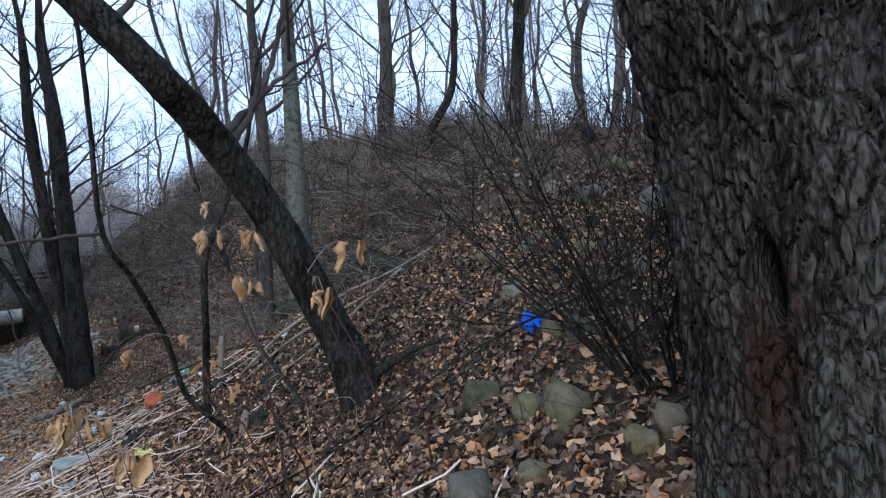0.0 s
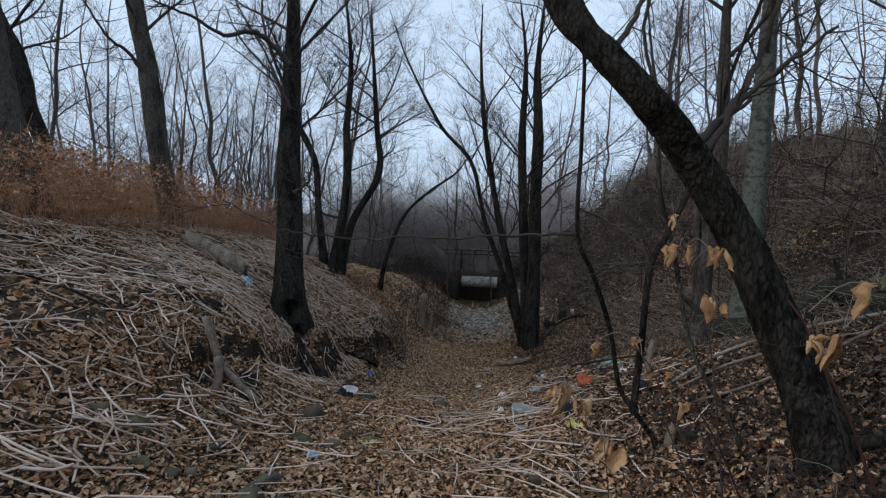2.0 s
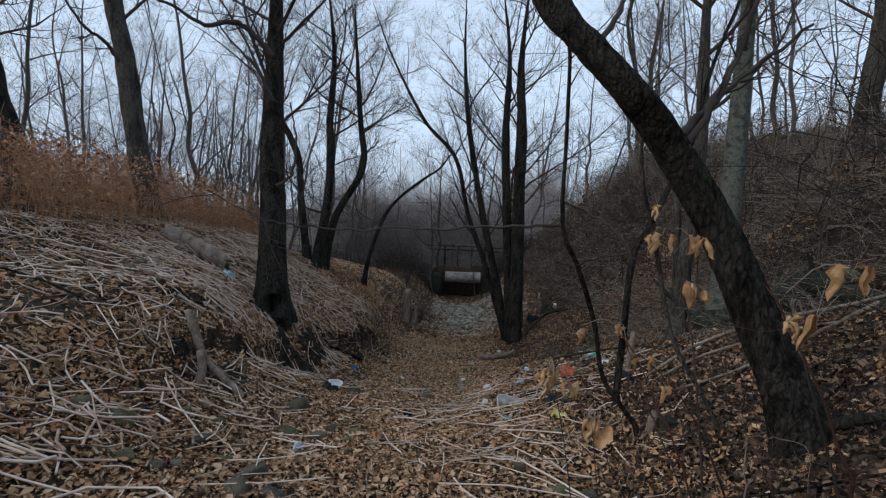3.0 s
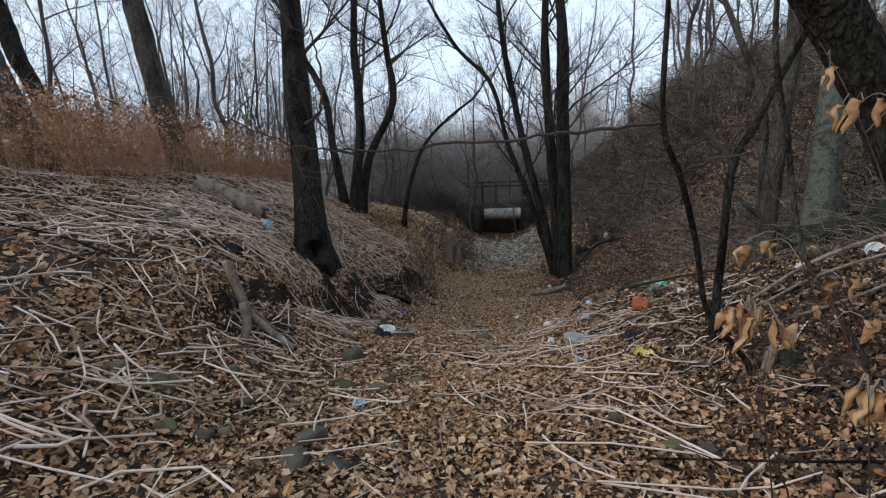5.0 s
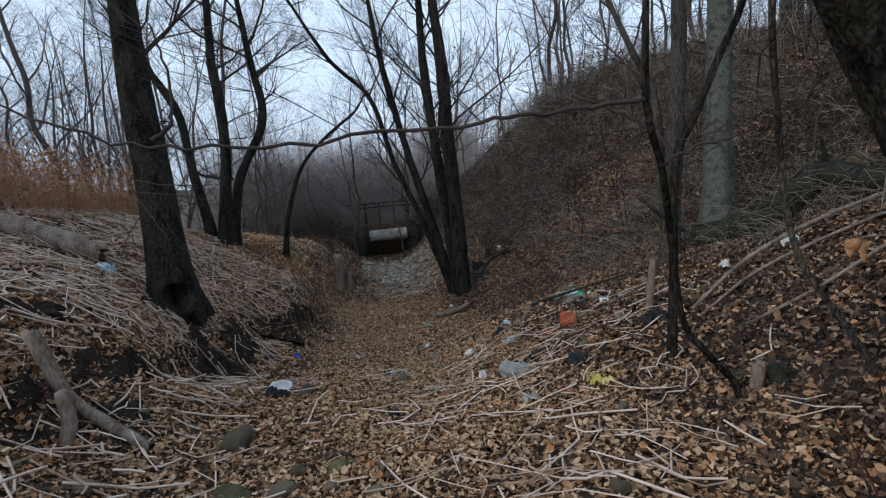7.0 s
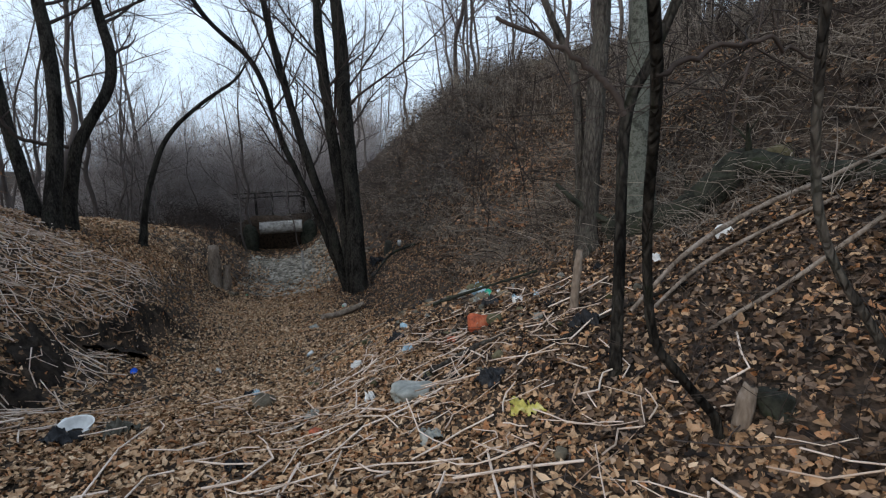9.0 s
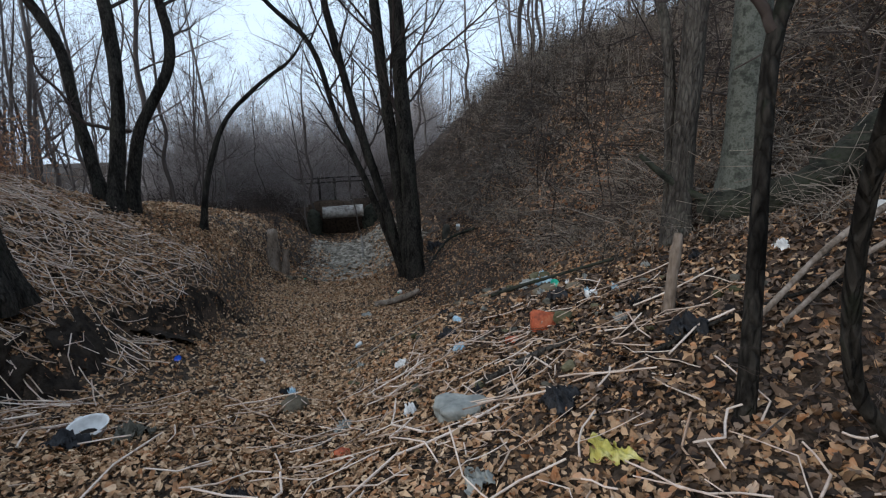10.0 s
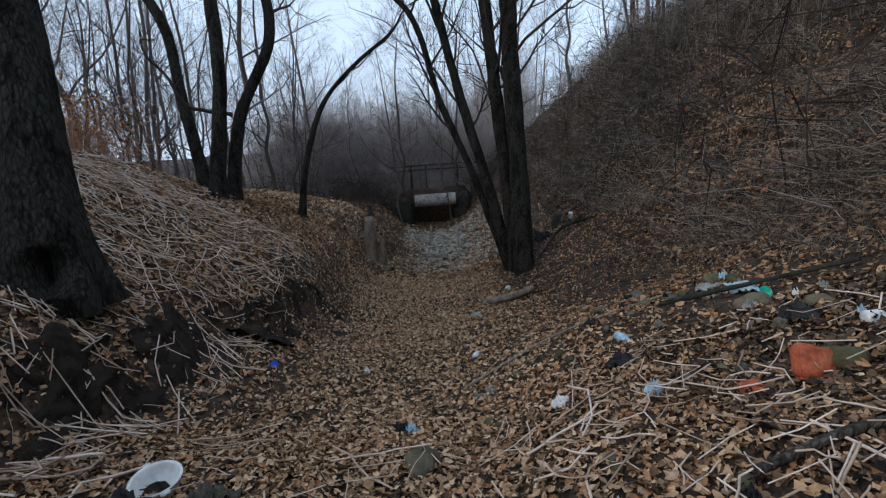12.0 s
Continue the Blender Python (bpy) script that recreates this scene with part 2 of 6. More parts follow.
# ---- mesh helpers ----
class Soup:
    """Collects pieces of geometry for one mesh."""

    def __init__(self):
        self.v, self.f, self.n, self.lines = [], [], 0, {}

    def add(self, verts, faces):
        self.v.append(np.asarray(verts, float))
        self.f.append(np.asarray(faces, np.int64) + self.n)
        self.n += len(verts)

    def line(self, path, radii, sides):
        """A thin tube, kept until the mesh is made."""
        self.lines.setdefault((len(path), sides), []).append((path, radii))

    def flush(self):
        for (n, sides), rows in self.lines.items():
            p = np.array([r[0] for r in rows], float)
            r = np.array([r[1] for r in rows], float)
            t = np.gradient(p, axis=1)
            t /= np.linalg.norm(t, axis=2)[..., None] + 1e-9
            ref = np.where((np.abs(t[:, :, 2]).mean(1) < 0.8)[:, None], np.array([[0, 0, 1.0]]), np.array([[1.0, 0, 0]]))[:, None]
            a = np.cross(t, np.broadcast_to(ref, t.shape))
            a /= np.linalg.norm(a, axis=2)[..., None] + 1e-9
            b = np.cross(t, a)
            w = np.linspace(0, 2 * np.pi, sides, endpoint=False)
            ring = np.cos(w)[:, None] * a[:, :, None] + np.sin(w)[:, None] * b[:, :, None]
            v = p[:, :, None] + ring * r[:, :, None, None]
            i, j = np.arange(n - 1)[:, None] * sides, np.arange(sides)[None]
            k = (j + 1) % sides
            f = np.stack([i + j, i + sides + j, i + sides + k, i + k], -1).reshape(-1, 4)
            self.add(v.reshape(-1, 3), (f[None] + n * sides * np.arange(len(rows))[:, None, None]).reshape(-1, 4))
        self.lines = {}

    def mesh(self, name, mat, smooth=True):
        self.flush()
        me = bpy.data.meshes.new(name)
        verts = np.concatenate(self.v)
        sizes = np.concatenate([np.full(len(f), f.shape[1]) for f in self.f])
        loops = np.concatenate([f.ravel() for f in self.f])
        me.vertices.add(len(verts))
        me.vertices.foreach_set("co", verts.ravel())
        me.loops.add(len(loops))
        me.loops.foreach_set("vertex_index", loops.astype(np.int32))
        me.polygons.add(len(sizes))
        me.polygons.foreach_set("loop_start", np.concatenate([[0], np.cumsum(sizes)[:-1]]).astype(np.int32))
        me.polygons.foreach_set("use_smooth", np.full(len(sizes), smooth))
        me.update(calc_edges=True)
        me.validate()
        me.materials.append(mat)
        return me


def part(name, shape, mat, parent=None, label="", smooth=True):
    """One mesh object out of a Soup, a bmesh or a mesh, under a thing or a part."""
    if isinstance(shape, Soup):
        me = shape.mesh(name, mat, smooth)
    elif isinstance(shape, bmesh.types.BMesh):
        me = bpy.data.meshes.new(name)
        for f in shape.faces:
            f.smooth = smooth
        shape.to_mesh(me)
        shape.free()
        me.materials.append(mat)
    else:
        me = shape
    ob = new(name, me)
    if parent:
        ob.parent = parent
    return tagged(ob, label)


def thing(name, place, label, category, group="", kind=""):
    """An Empty at the base of a thing, to parent its parts; parts are given in the thing's own space."""
    ob = new(name)
    ob.location = place
    ob.empty_display_size = 0.1
    return tagged(ob, label, category, group, kind)


def smooth_path(points, steps, t=None):
    """Catmull-Rom through points, at even steps or at the given parameters."""
    p = np.asarray(points, float)
    p = np.vstack([2 * p[0] - p[1], p, 2 * p[-1] - p[-2]])
    t = np.linspace(0, len(p) - 3 - 1e-6, steps) if t is None else t
    k = t.astype(int)
    f = (t - k)[:, None]
    a, b, c, d = p[k], p[k + 1], p[k + 2], p[k + 3]
    return 0.5 * (2 * b + (c - a) * f + (2 * a - 5 * b + 4 * c - d) * f**2 + (3 * b - a - 3 * c + d) * f**3)


def tube(path, radii, sides, cap=True):
    """Verts and quads of a tube along a path."""
    path, radii = np.asarray(path, float), np.asarray(radii, float)
    t = np.gradient(path, axis=0)
    t /= np.linalg.norm(t, axis=1)[:, None] + 1e-9
    ref = np.array([0, 0, 1.0]) if abs(t[:, 2]).mean() < 0.8 else np.array([1.0, 0, 0])
    a = np.cross(t, ref)
    a /= np.linalg.norm(a, axis=1)[:, None] + 1e-9
    b = np.cross(t, a)
    w = np.linspace(0, 2 * np.pi, sides, endpoint=False)
    ring = np.cos(w)[None, :, None] * a[:, None] + np.sin(w)[None, :, None] * b[:, None]
    verts = (path[:, None] + ring * radii[:, None, None]).reshape(-1, 3)
    i = np.arange(len(path) - 1)[:, None] * sides
    j = np.arange(sides)[None]
    k = (j + 1) % sides
    faces = np.stack([i + j, i + sides + j, i + sides + k, i + k], -1).reshape(-1, 4)
    return verts, faces


def unit(v):
    return v / (np.linalg.norm(v) + 1e-9)


def grow(rng, soup, start, way, length, r0, level, kids, curl=0.10):
    """A crooked branch and its side branches, all into one soup."""
    n = max(3, min(9, int(3 + length * 1.7)))
    p, d, pts = np.array(start, float), unit(np.array(way, float)), []
    step = length / (n - 1)
    for k in range(n):
        pts.append(p.copy())
        d = unit(d + rng.normal(0, curl * (1.6 if k % 3 == 1 else 0.8), 3) + np.array([0, 0, 0.05]))
        p = p + d * step
    pts = np.array(pts)
    radii = np.linspace(r0, max(0.0016, r0 * 0.22), n)
    soup.line(pts, radii, 7 if r0 > 0.03 else 4 if r0 > 0.009 else 3)
    if level >= len(kids):
        return
    for _ in range(kids[level]):
        s = rng.uniform(0.2, 1.0)
        k = s * (n - 1)
        i = min(int(k), n - 2)
        q = pts[i] + (pts[i + 1] - pts[i]) * (k - i)
        along = unit(pts[i + 1] - pts[i])
        side = unit(np.cross(along, rng.normal(0, 1, 3)))
        w = unit(along * rng.uniform(0.5, 1.0) + side * rng.uniform(0.45, 0.9) + np.array([0, 0, 0.12]))
        grow(rng, soup, q, w, max(0.25, length * rng.uniform(0.35, 0.65) * (1.2 - 0.5 * s)), max(0.0022, radii[i] * rng.uniform(0.35, 0.6)), level + 1, kids, curl)


def cells(x, y, wrap, seed=0):
    """Distances to the nearest and second nearest of jittered points, one per unit cell; x repeats after wrap cells."""
    ix, iy = np.floor(x).astype(int), np.floor(y).astype(int)
    f1, f2, tone = np.full(x.shape, 9.0), np.full(x.shape, 9.0), np.zeros(x.shape)
    for a in (-1, 0, 1):
        for b in (-1, 0, 1):
            cx, cy = ix + a, iy + b
            h = ((cx % wrap) * 73856093 ^ cy * 19349663 ^ seed * 83492791) & 0xFFFFF
            jx, jy = ((h * 1103) % 977) / 977, ((h * 2711) % 983) / 983
            d = np.hypot(cx + 0.1 + 0.8 * jx - x, cy + 0.1 + 0.8 * jy - y)
            tone = np.where(d < f1, ((h * 389) % 881) / 881, tone)
            f2 = np.where(d < f1, f1, np.minimum(f2, d))
            f1 = np.minimum(f1, d)
    return f1, f2, tone


def bark_trunk(path, radii, around, plate=(0.05, 0.12), depth=0.012, hollows=(), seed=0, lobes=0.05, roots=0.0):
    """A trunk with plated bark as real relief. hollows: (direction x, y, height z, half width, half height, depth)."""
    n = len(path)
    w = np.linspace(0, 2 * np.pi, around, endpoint=False)
    s = np.concatenate([[0], np.cumsum(np.linalg.norm(np.diff(path, axis=0), axis=1))])
    W, S = np.meshgrid(w, s)
    R = np.repeat(radii[:, None], around, 1)
    wrap = max(8, int(2 * np.pi * radii.mean() / plate[0]))
    gx, gy = W / (2 * np.pi) * wrap, S / plate[1]
    gx = gx + 0.16 * np.sin(gy * 1.1 + W * 5) + 0.10 * np.sin(gy * 2.9 + W * 11)
    gy = gy + 0.5 * np.sin(gx * 2.3 + 0.7 * np.sin(gx * 0.9))
    f1, f2, tone = cells(gx, gy, wrap, seed)
    crack = np.clip((f2 - f1) / 0.22, 0, 1) ** 0.6
    g1, g2, tone2 = cells(gx * 2, gy * 2.3, wrap * 2, seed + 5)
    flake = np.clip((g2 - g1) / 0.3, 0, 1)
    relief = depth * (crack * (0.65 + 0.7 * tone) + 0.16 * flake * tone2)
    R = R * (1 + lobes * np.sin(3 * W + 0.4 * S) + 0.5 * lobes * np.sin(5 * W - 0.7 * S + 1)) + relief - depth
    R = R + roots * np.exp(-S / 0.45) * (0.4 + 0.6 * np.sin(5 * W + 0.7)) * radii[0]
    x, y = np.cos(W), np.sin(W)
    for hx, hy, hz, hw, hh, hd in hollows:
        a = math.atan2(hy, hx)
        da = (W - a + np.pi) % (2 * np.pi) - np.pi
        dz = path[:, 2][:, None] - hz
        q = (da * radii[:, None] / hw) ** 2 + (dz / hh) ** 2
        R = R - hd * np.exp(-q * q)
    v = np.stack([path[:, 0][:, None] + x * R, path[:, 1][:, None] + y * R, np.repeat(path[:, 2][:, None], around, 1)], -1)
    i = np.arange(n - 1)[:, None] * around
    j = np.arange(around)[None]
    k = (j + 1) % around
    soup = Soup()
    soup.add(v.reshape(-1, 3), np.stack([i + j, i + k, i + around + k, i + around + j], -1).reshape(-1, 4))
    return soup


def tree(name, points, r0, r1, label, seed, mat=None, top=5.0, limbs=9, sides=14, first=0.35, kids=(8, 6, 3), flare=1.5, category="tree", group="", reach=1.0, whole=False, bark=None, extra=(), twig=None, withered=0):
    """A bare tree whose trunk follows points and tapers on above them for `top` metres. whole: the crown is one mesh."""
    rng = np.random.default_rng(seed)
    mat = mat or BARK_GREY
    pts = np.asarray(points, float)
    base = pts[0].copy()
    end = unit(pts[-1] - pts[-2]) * 0.8 + np.array([0, 0, 0.35])
    if top:
        pts = np.vstack([pts, pts[-1] + unit(end) * top * 0.5 + rng.normal(0, 0.12, 3), pts[-1] + unit(end) * top + rng.normal(0, 0.25, 3)])
    run = np.concatenate([[0], np.cumsum(np.linalg.norm(np.diff(pts, axis=0), axis=1))])
    low = run[len(points) - 1]
    dense = bark.get("fine", 0) if bark else 0
    if dense:
        t = np.concatenate([np.linspace(0, len(points) - 1, int(low * dense), endpoint=False), np.linspace(len(points) - 1, len(pts) - 1 - 1e-6, max(4, int((run[-1] - low) * 12)))])
    else:
        t = np.linspace(0, len(pts) - 1 - 1e-6, max(10, int(run[-1] * (3 if whole else 6))))
    n = len(t)
    path = smooth_path(pts, n, t)
    s = np.concatenate([[0], np.cumsum(np.linalg.norm(np.diff(path, axis=0), axis=1))])
    radii = np.where(s < low, r0 + (r1 - r0) * s / low, r1 + (max(0.012, r1 * 0.15) - r1) * (s - low) / max(0.1, s[-1] - low))
    radii = radii * (1 + (flare - 1) * np.exp(-s / (1.6 * r0 + 0.05)))
    path[0, 2] = min(path[0, 2], float(terrain(path[0, 0], path[0, 1])[0])) - 0.15
    root = thing(name, base, label, category, group)
    if bark:
        body = bark_trunk(path - base, radii, bark["around"], bark["plate"], bark["depth"], [(a, b, c - base[2], d, e, f) for a, b, c, d, e, f in bark.get("hollows", ())], seed, bark.get("lobes", 0.04), bark.get("roots", 0.0))
    else:
        body = Soup()
        v, f = tube(path - base, radii, sides)
        a = np.tile(np.arange(sides), n) * 2 * np.pi / sides
        S = np.repeat(s, sides)
        lump = 1 + 0.05 * np.sin(S * 2.1 + a * 2) + 0.04 * np.sin(S * 5.3 - a * 3) + 0.02 * rng.normal(0, 1, len(v))
        centre = np.repeat(path - base, sides, axis=0)
        body.add(centre + (v - centre) * lump[:, None], f)
    part("trunk", body, mat, root)
    crown, tips = Soup(), []
    for k in range(limbs):
        q = first + (0.98 - first) * (k + rng.uniform(0, 1)) / limbs
        i = min(n - 2, int(np.searchsorted(s, q * s[-1])))
        along = unit(path[i + 1] - path[i])
        a = rng.uniform(0, 2 * np.pi)
        side = np.array([math.cos(a), math.sin(a), 0.25])
        limb = crown if whole else Soup()
        grow(rng, limb, path[i] - base, unit(along * rng.uniform(0.25, 0.9) + side * rng.uniform(0.7, 1.1)), rng.uniform(1.8, 3.8) * (1.2 - 0.6 * q) * reach * (0.5 + min(1.0, r0 * 4)), max(0.007, min(radii[i] * 0.45, 0.045)), 0, kids)
        if withered:
            tips.extend(row[0][-1] for rows in limb.lines.values() for row in rows)
        if not whole:
            part("limb", limb, twig or TWIG, root)
    if withered:
        at = np.array(tips)[rng.integers(0, len(tips), withered)] + rng.normal(0, 0.02, (withered, 3))
        dead = Soup()
        dead.add((at[:, None] + leaf_shapes(rng, withered) * rng.uniform(0.025, 0.055, (withered, 1, 1)) @ np.array(((0, 0, -1.0), (0, 1, 0), (1, 0, 0)))).reshape(-1, 3), (FAR_TRIS[None] + 12 * np.arange(withered)[:, None, None]).reshape(-1, 3))
        part("withered_leaves", dead, TWIG, root, "few small withered leaves")["kind"] = "stuff"
    for pts2, ra, rb, twigs in extra:
        limb = Soup()
        line = smooth_path(np.asarray(pts2, float) - base, 6 * len(pts2))
        line[1:-1] += rng.normal(0, 0.01, (len(line) - 2, 3))
        limb.add(*tube(line, np.linspace(ra, rb, len(line)), 8))
        for _ in range(twigs):
            i = int(rng.integers(len(line) // 4, len(line) - 1))
            grow(rng, limb, line[i], unit(line[i + 1] - line[i] + rng.normal(0, 0.7, 3)), rng.uniform(0.3, 0.9), max(0.003, ra * 0.25), 0, (4, 2))
        part("limb", limb, twig or TWIG, root)
    if whole:
        part("crown", crown, twig or TWIG, root)
    return root


# ---- terrain ----
# terrain: heights across the gully (v, metres to the right of its line) at stations along it (u)
V_LEFT = (-40, -14, -8, -6, -4.5, -3.2, -2.2, -0.5)
V_RIGHT = (0.8, 2.2, 3.6, 5.5, 8, 10.5, 14, 40)
SCARP_U = (5.0, 8.0, 12.0, 15.0)
SCARP_V = (-3.85, -3.75, -3.45, -2.6)
STATIONS = (-6, 0, 3.7, 7, 11, 14.5, 20, 28, 36, 60)
LEFT = (
    (2.2, 1.5, 1.2, 1.0, 0.8, 0.6, 0.5, 0.4), (2.2, 1.5, 1.2, 0.9, 0.5, 0.25, 0.1, 0.0),
    (2.0, 1.5, 1.15, 0.7, 0.2, -0.35, -0.6, -0.72), (2.0, 1.6, 1.1, 0.55, 0.1, -0.85, -1.3, -1.45),
    (2.0, 1.6, 1.0, 0.2, -0.75, -1.85, -2.4, -2.5), (1.8, 1.5, 0.8, 0.1, -0.8, -1.6, -2.9, -3.1),
    (1.2, 0.7, -0.2, -0.65, -1.2, -2.1, -3.2, -3.8), (-0.6, -1.1, -1.45, -1.65, -2.0, -3.0, -4.5, -5.0),
    (-2.2, -2.6, -2.9, -3.1, -3.4, -4.2, -5.0, -5.4), (-3.5, -3.6, -3.7, -3.9, -4.2, -4.6, -5.0, -5.3))
RIGHT = (
    (0.5, 0.9, 1.4, 2.2, 3.0, 3.3, 3.5, 4.0), (0.2, 0.7, 1.3, 2.0, 2.8, 3.2, 3.5, 4.0),
    (-0.72, -0.15, 0.6, 1.7, 2.8, 3.2, 3.6, 4.2), (-1.15, -0.75, -0.2, 0.6, 2.4, 3.4, 4.0, 4.5),
    (-2.1, -1.7, -1.2, -0.1, 2.5, 4.0, 4.5, 5.0), (-3.0, -2.8, -2.3, -1.3, 1.3, 3.7, 5.0, 5.5),
    (-3.7, -3.2, -2.3, -1.1, 1.5, 4.2, 5.6, 5.9), (-4.9, -4.3, -2.8, -0.6, 2.5, 5.0, 6.0, 6.2),
    (-5.4, -4.8, -3.2, -0.9, 2.2, 4.2, 5.0, 5.0), (-5.2, -5.0, -4.4, -3.6, -2.6, -1.8, -1.0, 0.0))
V_ALL = np.array(V_LEFT + V_RIGHT, float)
TABLE = np.array([a + b for a, b in zip(LEFT, RIGHT)], float)


def hermite(knots, rows, q):
    """Smooth curve through rows at knots, sampled at q (monotone slopes, no overshoot)."""
    knots = np.asarray(knots, float)
    h = np.diff(knots)[(slice(None),) + (None,) * (rows.ndim - 1)]
    d = np.diff(rows, axis=0) / h
    m = np.zeros_like(rows)
    same = d[1:] * d[:-1] > 0
    m[1:-1] = np.where(same, 2 * d[1:] * d[:-1] / np.where(same, d[1:] + d[:-1], 1), 0)
    m[0], m[-1] = d[0], d[-1]
    q = np.clip(q, knots[0], knots[-1])
    k = np.clip(np.searchsorted(knots, q) - 1, 0, len(knots) - 2)
    t = ((q - knots[k]) / (knots[k + 1] - knots[k]))
    return k, t, m


def terrain(x, y):
    """Height of the bare ground, for arrays of places."""
    x, y = np.atleast_1d(np.asarray(x, float)), np.atleast_1d(np.asarray(y, float))
    u, v = -0.7 * x + 0.714 * y, 0.714 * x + 0.7 * y
    k, t, m = hermite(STATIONS, TABLE, u)
    h = np.diff(np.asarray(STATIONS, float))[k][:, None]
    t = t[:, None]
    row = ((2 * t**3 - 3 * t**2 + 1) * TABLE[k] + (t**3 - 2 * t**2 + t) * h * m[k]
           + (3 * t**2 - 2 * t**3) * TABLE[k + 1] + (t**3 - t**2) * h * m[k + 1])
    d = np.diff(row, axis=1) / np.diff(V_ALL)
    s = np.zeros_like(row)
    same = d[:, 1:] * d[:, :-1] > 0
    s[:, 1:-1] = np.where(same, 2 * d[:, 1:] * d[:, :-1] / np.where(same, d[:, 1:] + d[:, :-1], 1), 0)
    q = np.clip(v, V_ALL[0], V_ALL[-1])
    j = np.clip(np.searchsorted(V_ALL, q) - 1, 0, len(V_ALL) - 2)
    i = np.arange(len(q))
    w = V_ALL[j + 1] - V_ALL[j]
    e = (q - V_ALL[j]) / w
    z = ((2 * e**3 - 3 * e**2 + 1) * row[i, j] + (e**3 - 2 * e**2 + e) * w * s[i, j]
         + (3 * e**2 - 2 * e**3) * row[i, j + 1] + (e**3 - e**2) * w * s[i, j + 1])
    bump = (0.07 * np.sin(1.3 * x + 0.6 * y + 1) * np.sin(0.9 * y - 0.5 * x)
            + 0.035 * np.sin(3.1 * x - 1.2 * y) * np.sin(2.7 * y + 0.8 * x + 2))
    hill = np.clip((v - 3.8) / 2, 0, 1)
    bump += hill * (0.2 * np.sin(2.3 * x + 1.1 * y) * np.sin(1.9 * y - 0.7 * x + 1) + 0.07 * np.sin(4.9 * x + 1.7 * y + 2) * np.sin(4.3 * y - 2.1 * x))
    # the wooded rise that closes the valley
    far = np.clip((u - 48) / 22, 0, 1)
    bump += far * far * (3 - 2 * far) * (2.4 + 1.1 * np.sin(0.21 * v + 0.6) + 0.7 * np.sin(0.47 * v + 2))
    # the bank's undercut edge: a scarp that drops to a worn ledge
    line = np.interp(u, SCARP_U, SCARP_V) + 0.1 * np.sin(2.6 * u)
    reach = np.clip((u - 5.2) / 0.8, 0, 1) * np.clip((15.4 - u) / 1.2, 0, 1)
    past = v - line
    bump -= reach * (0.29 + 0.12 * np.sin(1.7 * u - 1.0) + 0.05 * np.sin(6.1 * u)) * np.clip(past / 0.2, 0, 1) * np.exp(-np.clip(past - 0.3, 0, 9) / 0.45)
    return z + bump


def slope_up(x, y):
    e = 0.12
    n = np.stack([terrain(x - e, y) - terrain(x + e, y), terrain(x, y - e) - terrain(x, y + e), np.full(len(x), 2 * e)], 1)
    return n / np.linalg.norm(n, axis=1)[:, None]


def from_uv(u, v):
    """World x, y of a place u along the gully and v to the right of its line."""
    return -0.7 * u + 0.714 * v, 0.714 * u + 0.7 * v


def build_ground():
    us = np.concatenate([np.linspace(-900, -30, 12), np.linspace(-25, -5, 15), np.arange(-4.5, 24, 0.13), np.arange(24, 70, 0.6), np.linspace(75, 1400, 16)])
    vs = np.concatenate([np.linspace(-900, -45, 12), np.arange(-40, -12, 1.0), np.arange(-12, 14, 0.13), np.arange(14, 40, 1.0), np.linspace(45, 900, 12)])
    U, V = np.meshgrid(us, vs, indexing="ij")
    x, y = from_uv(U.ravel(), V.ravel())
    z = terrain(x, y)
    near = (np.abs(U.ravel() - 9) < 15) & (np.abs(V.ravel()) < 13)
    rough = np.array([noise.fractal(Vector((a * 1.9, b * 1.9, 0.3)), 0.8, 2.1, 4) if w else 0 for a, b, w in zip(x, y, near)])
    s = Soup()
    i = np.arange(len(us) - 1)[:, None] * len(vs)
    j = np.arange(len(vs) - 1)[None]
    f = np.stack([i + j, i + len(vs) + j, i + len(vs) + j + 1, i + j + 1], -1).reshape(-1, 4)
    s.add(np.stack([x, y, z + 0.03 * rough], 1), f)
    return tagged(part("ground", s, SOIL), "brown leaf-mould soil of the gully and its banks", "ground", kind="structure")


GROUND = build_ground()


def leaf_shapes(rng, n):
    """n leaf outlines, lobed and uneven, with a folded midrib and a curl: verts (n, 12, 3), length along x about 1."""
    x = np.array([0, 0.12, 0.36, 0.63, 0.86, 1.0, 0.86, 0.63, 0.36, 0.12, 0.33, 0.68])
    y = np.array([0, 0.15, 0.32, 0.29, 0.16, 0, -0.16, -0.29, -0.32, -0.15, 0, 0])
    v = np.repeat(np.stack([x, y, np.zeros(12)], 1)[None], n, 0)
    v[:, :, 1] *= rng.uniform(0.55, 1.3, (n, 12)) * rng.uniform(0.65, 1.25, (n, 1))
    v[:, 1:10, 0] += rng.normal(0, 0.05, (n, 9))
    bow = rng.normal(0, 0.25, (n, 1))
    v[:, :, 1] += bow * (v[:, :, 0] - 0.5) ** 2
    fold, curl, twist = rng.uniform(-0.5, 1.0, (n, 1)), rng.normal(0, 0.8, (n, 1)), rng.normal(0, 0.5, (n, 1))
    v[:, :, 2] = np.abs(v[:, :, 1]) * fold + curl * (v[:, :, 0] - 0.5) ** 2 + twist * v[:, :, 1] * (v[:, :, 0] - 0.5) + rng.normal(0, 0.03, (n, 12))
    v[:, :, 0] -= 0.5
    return v


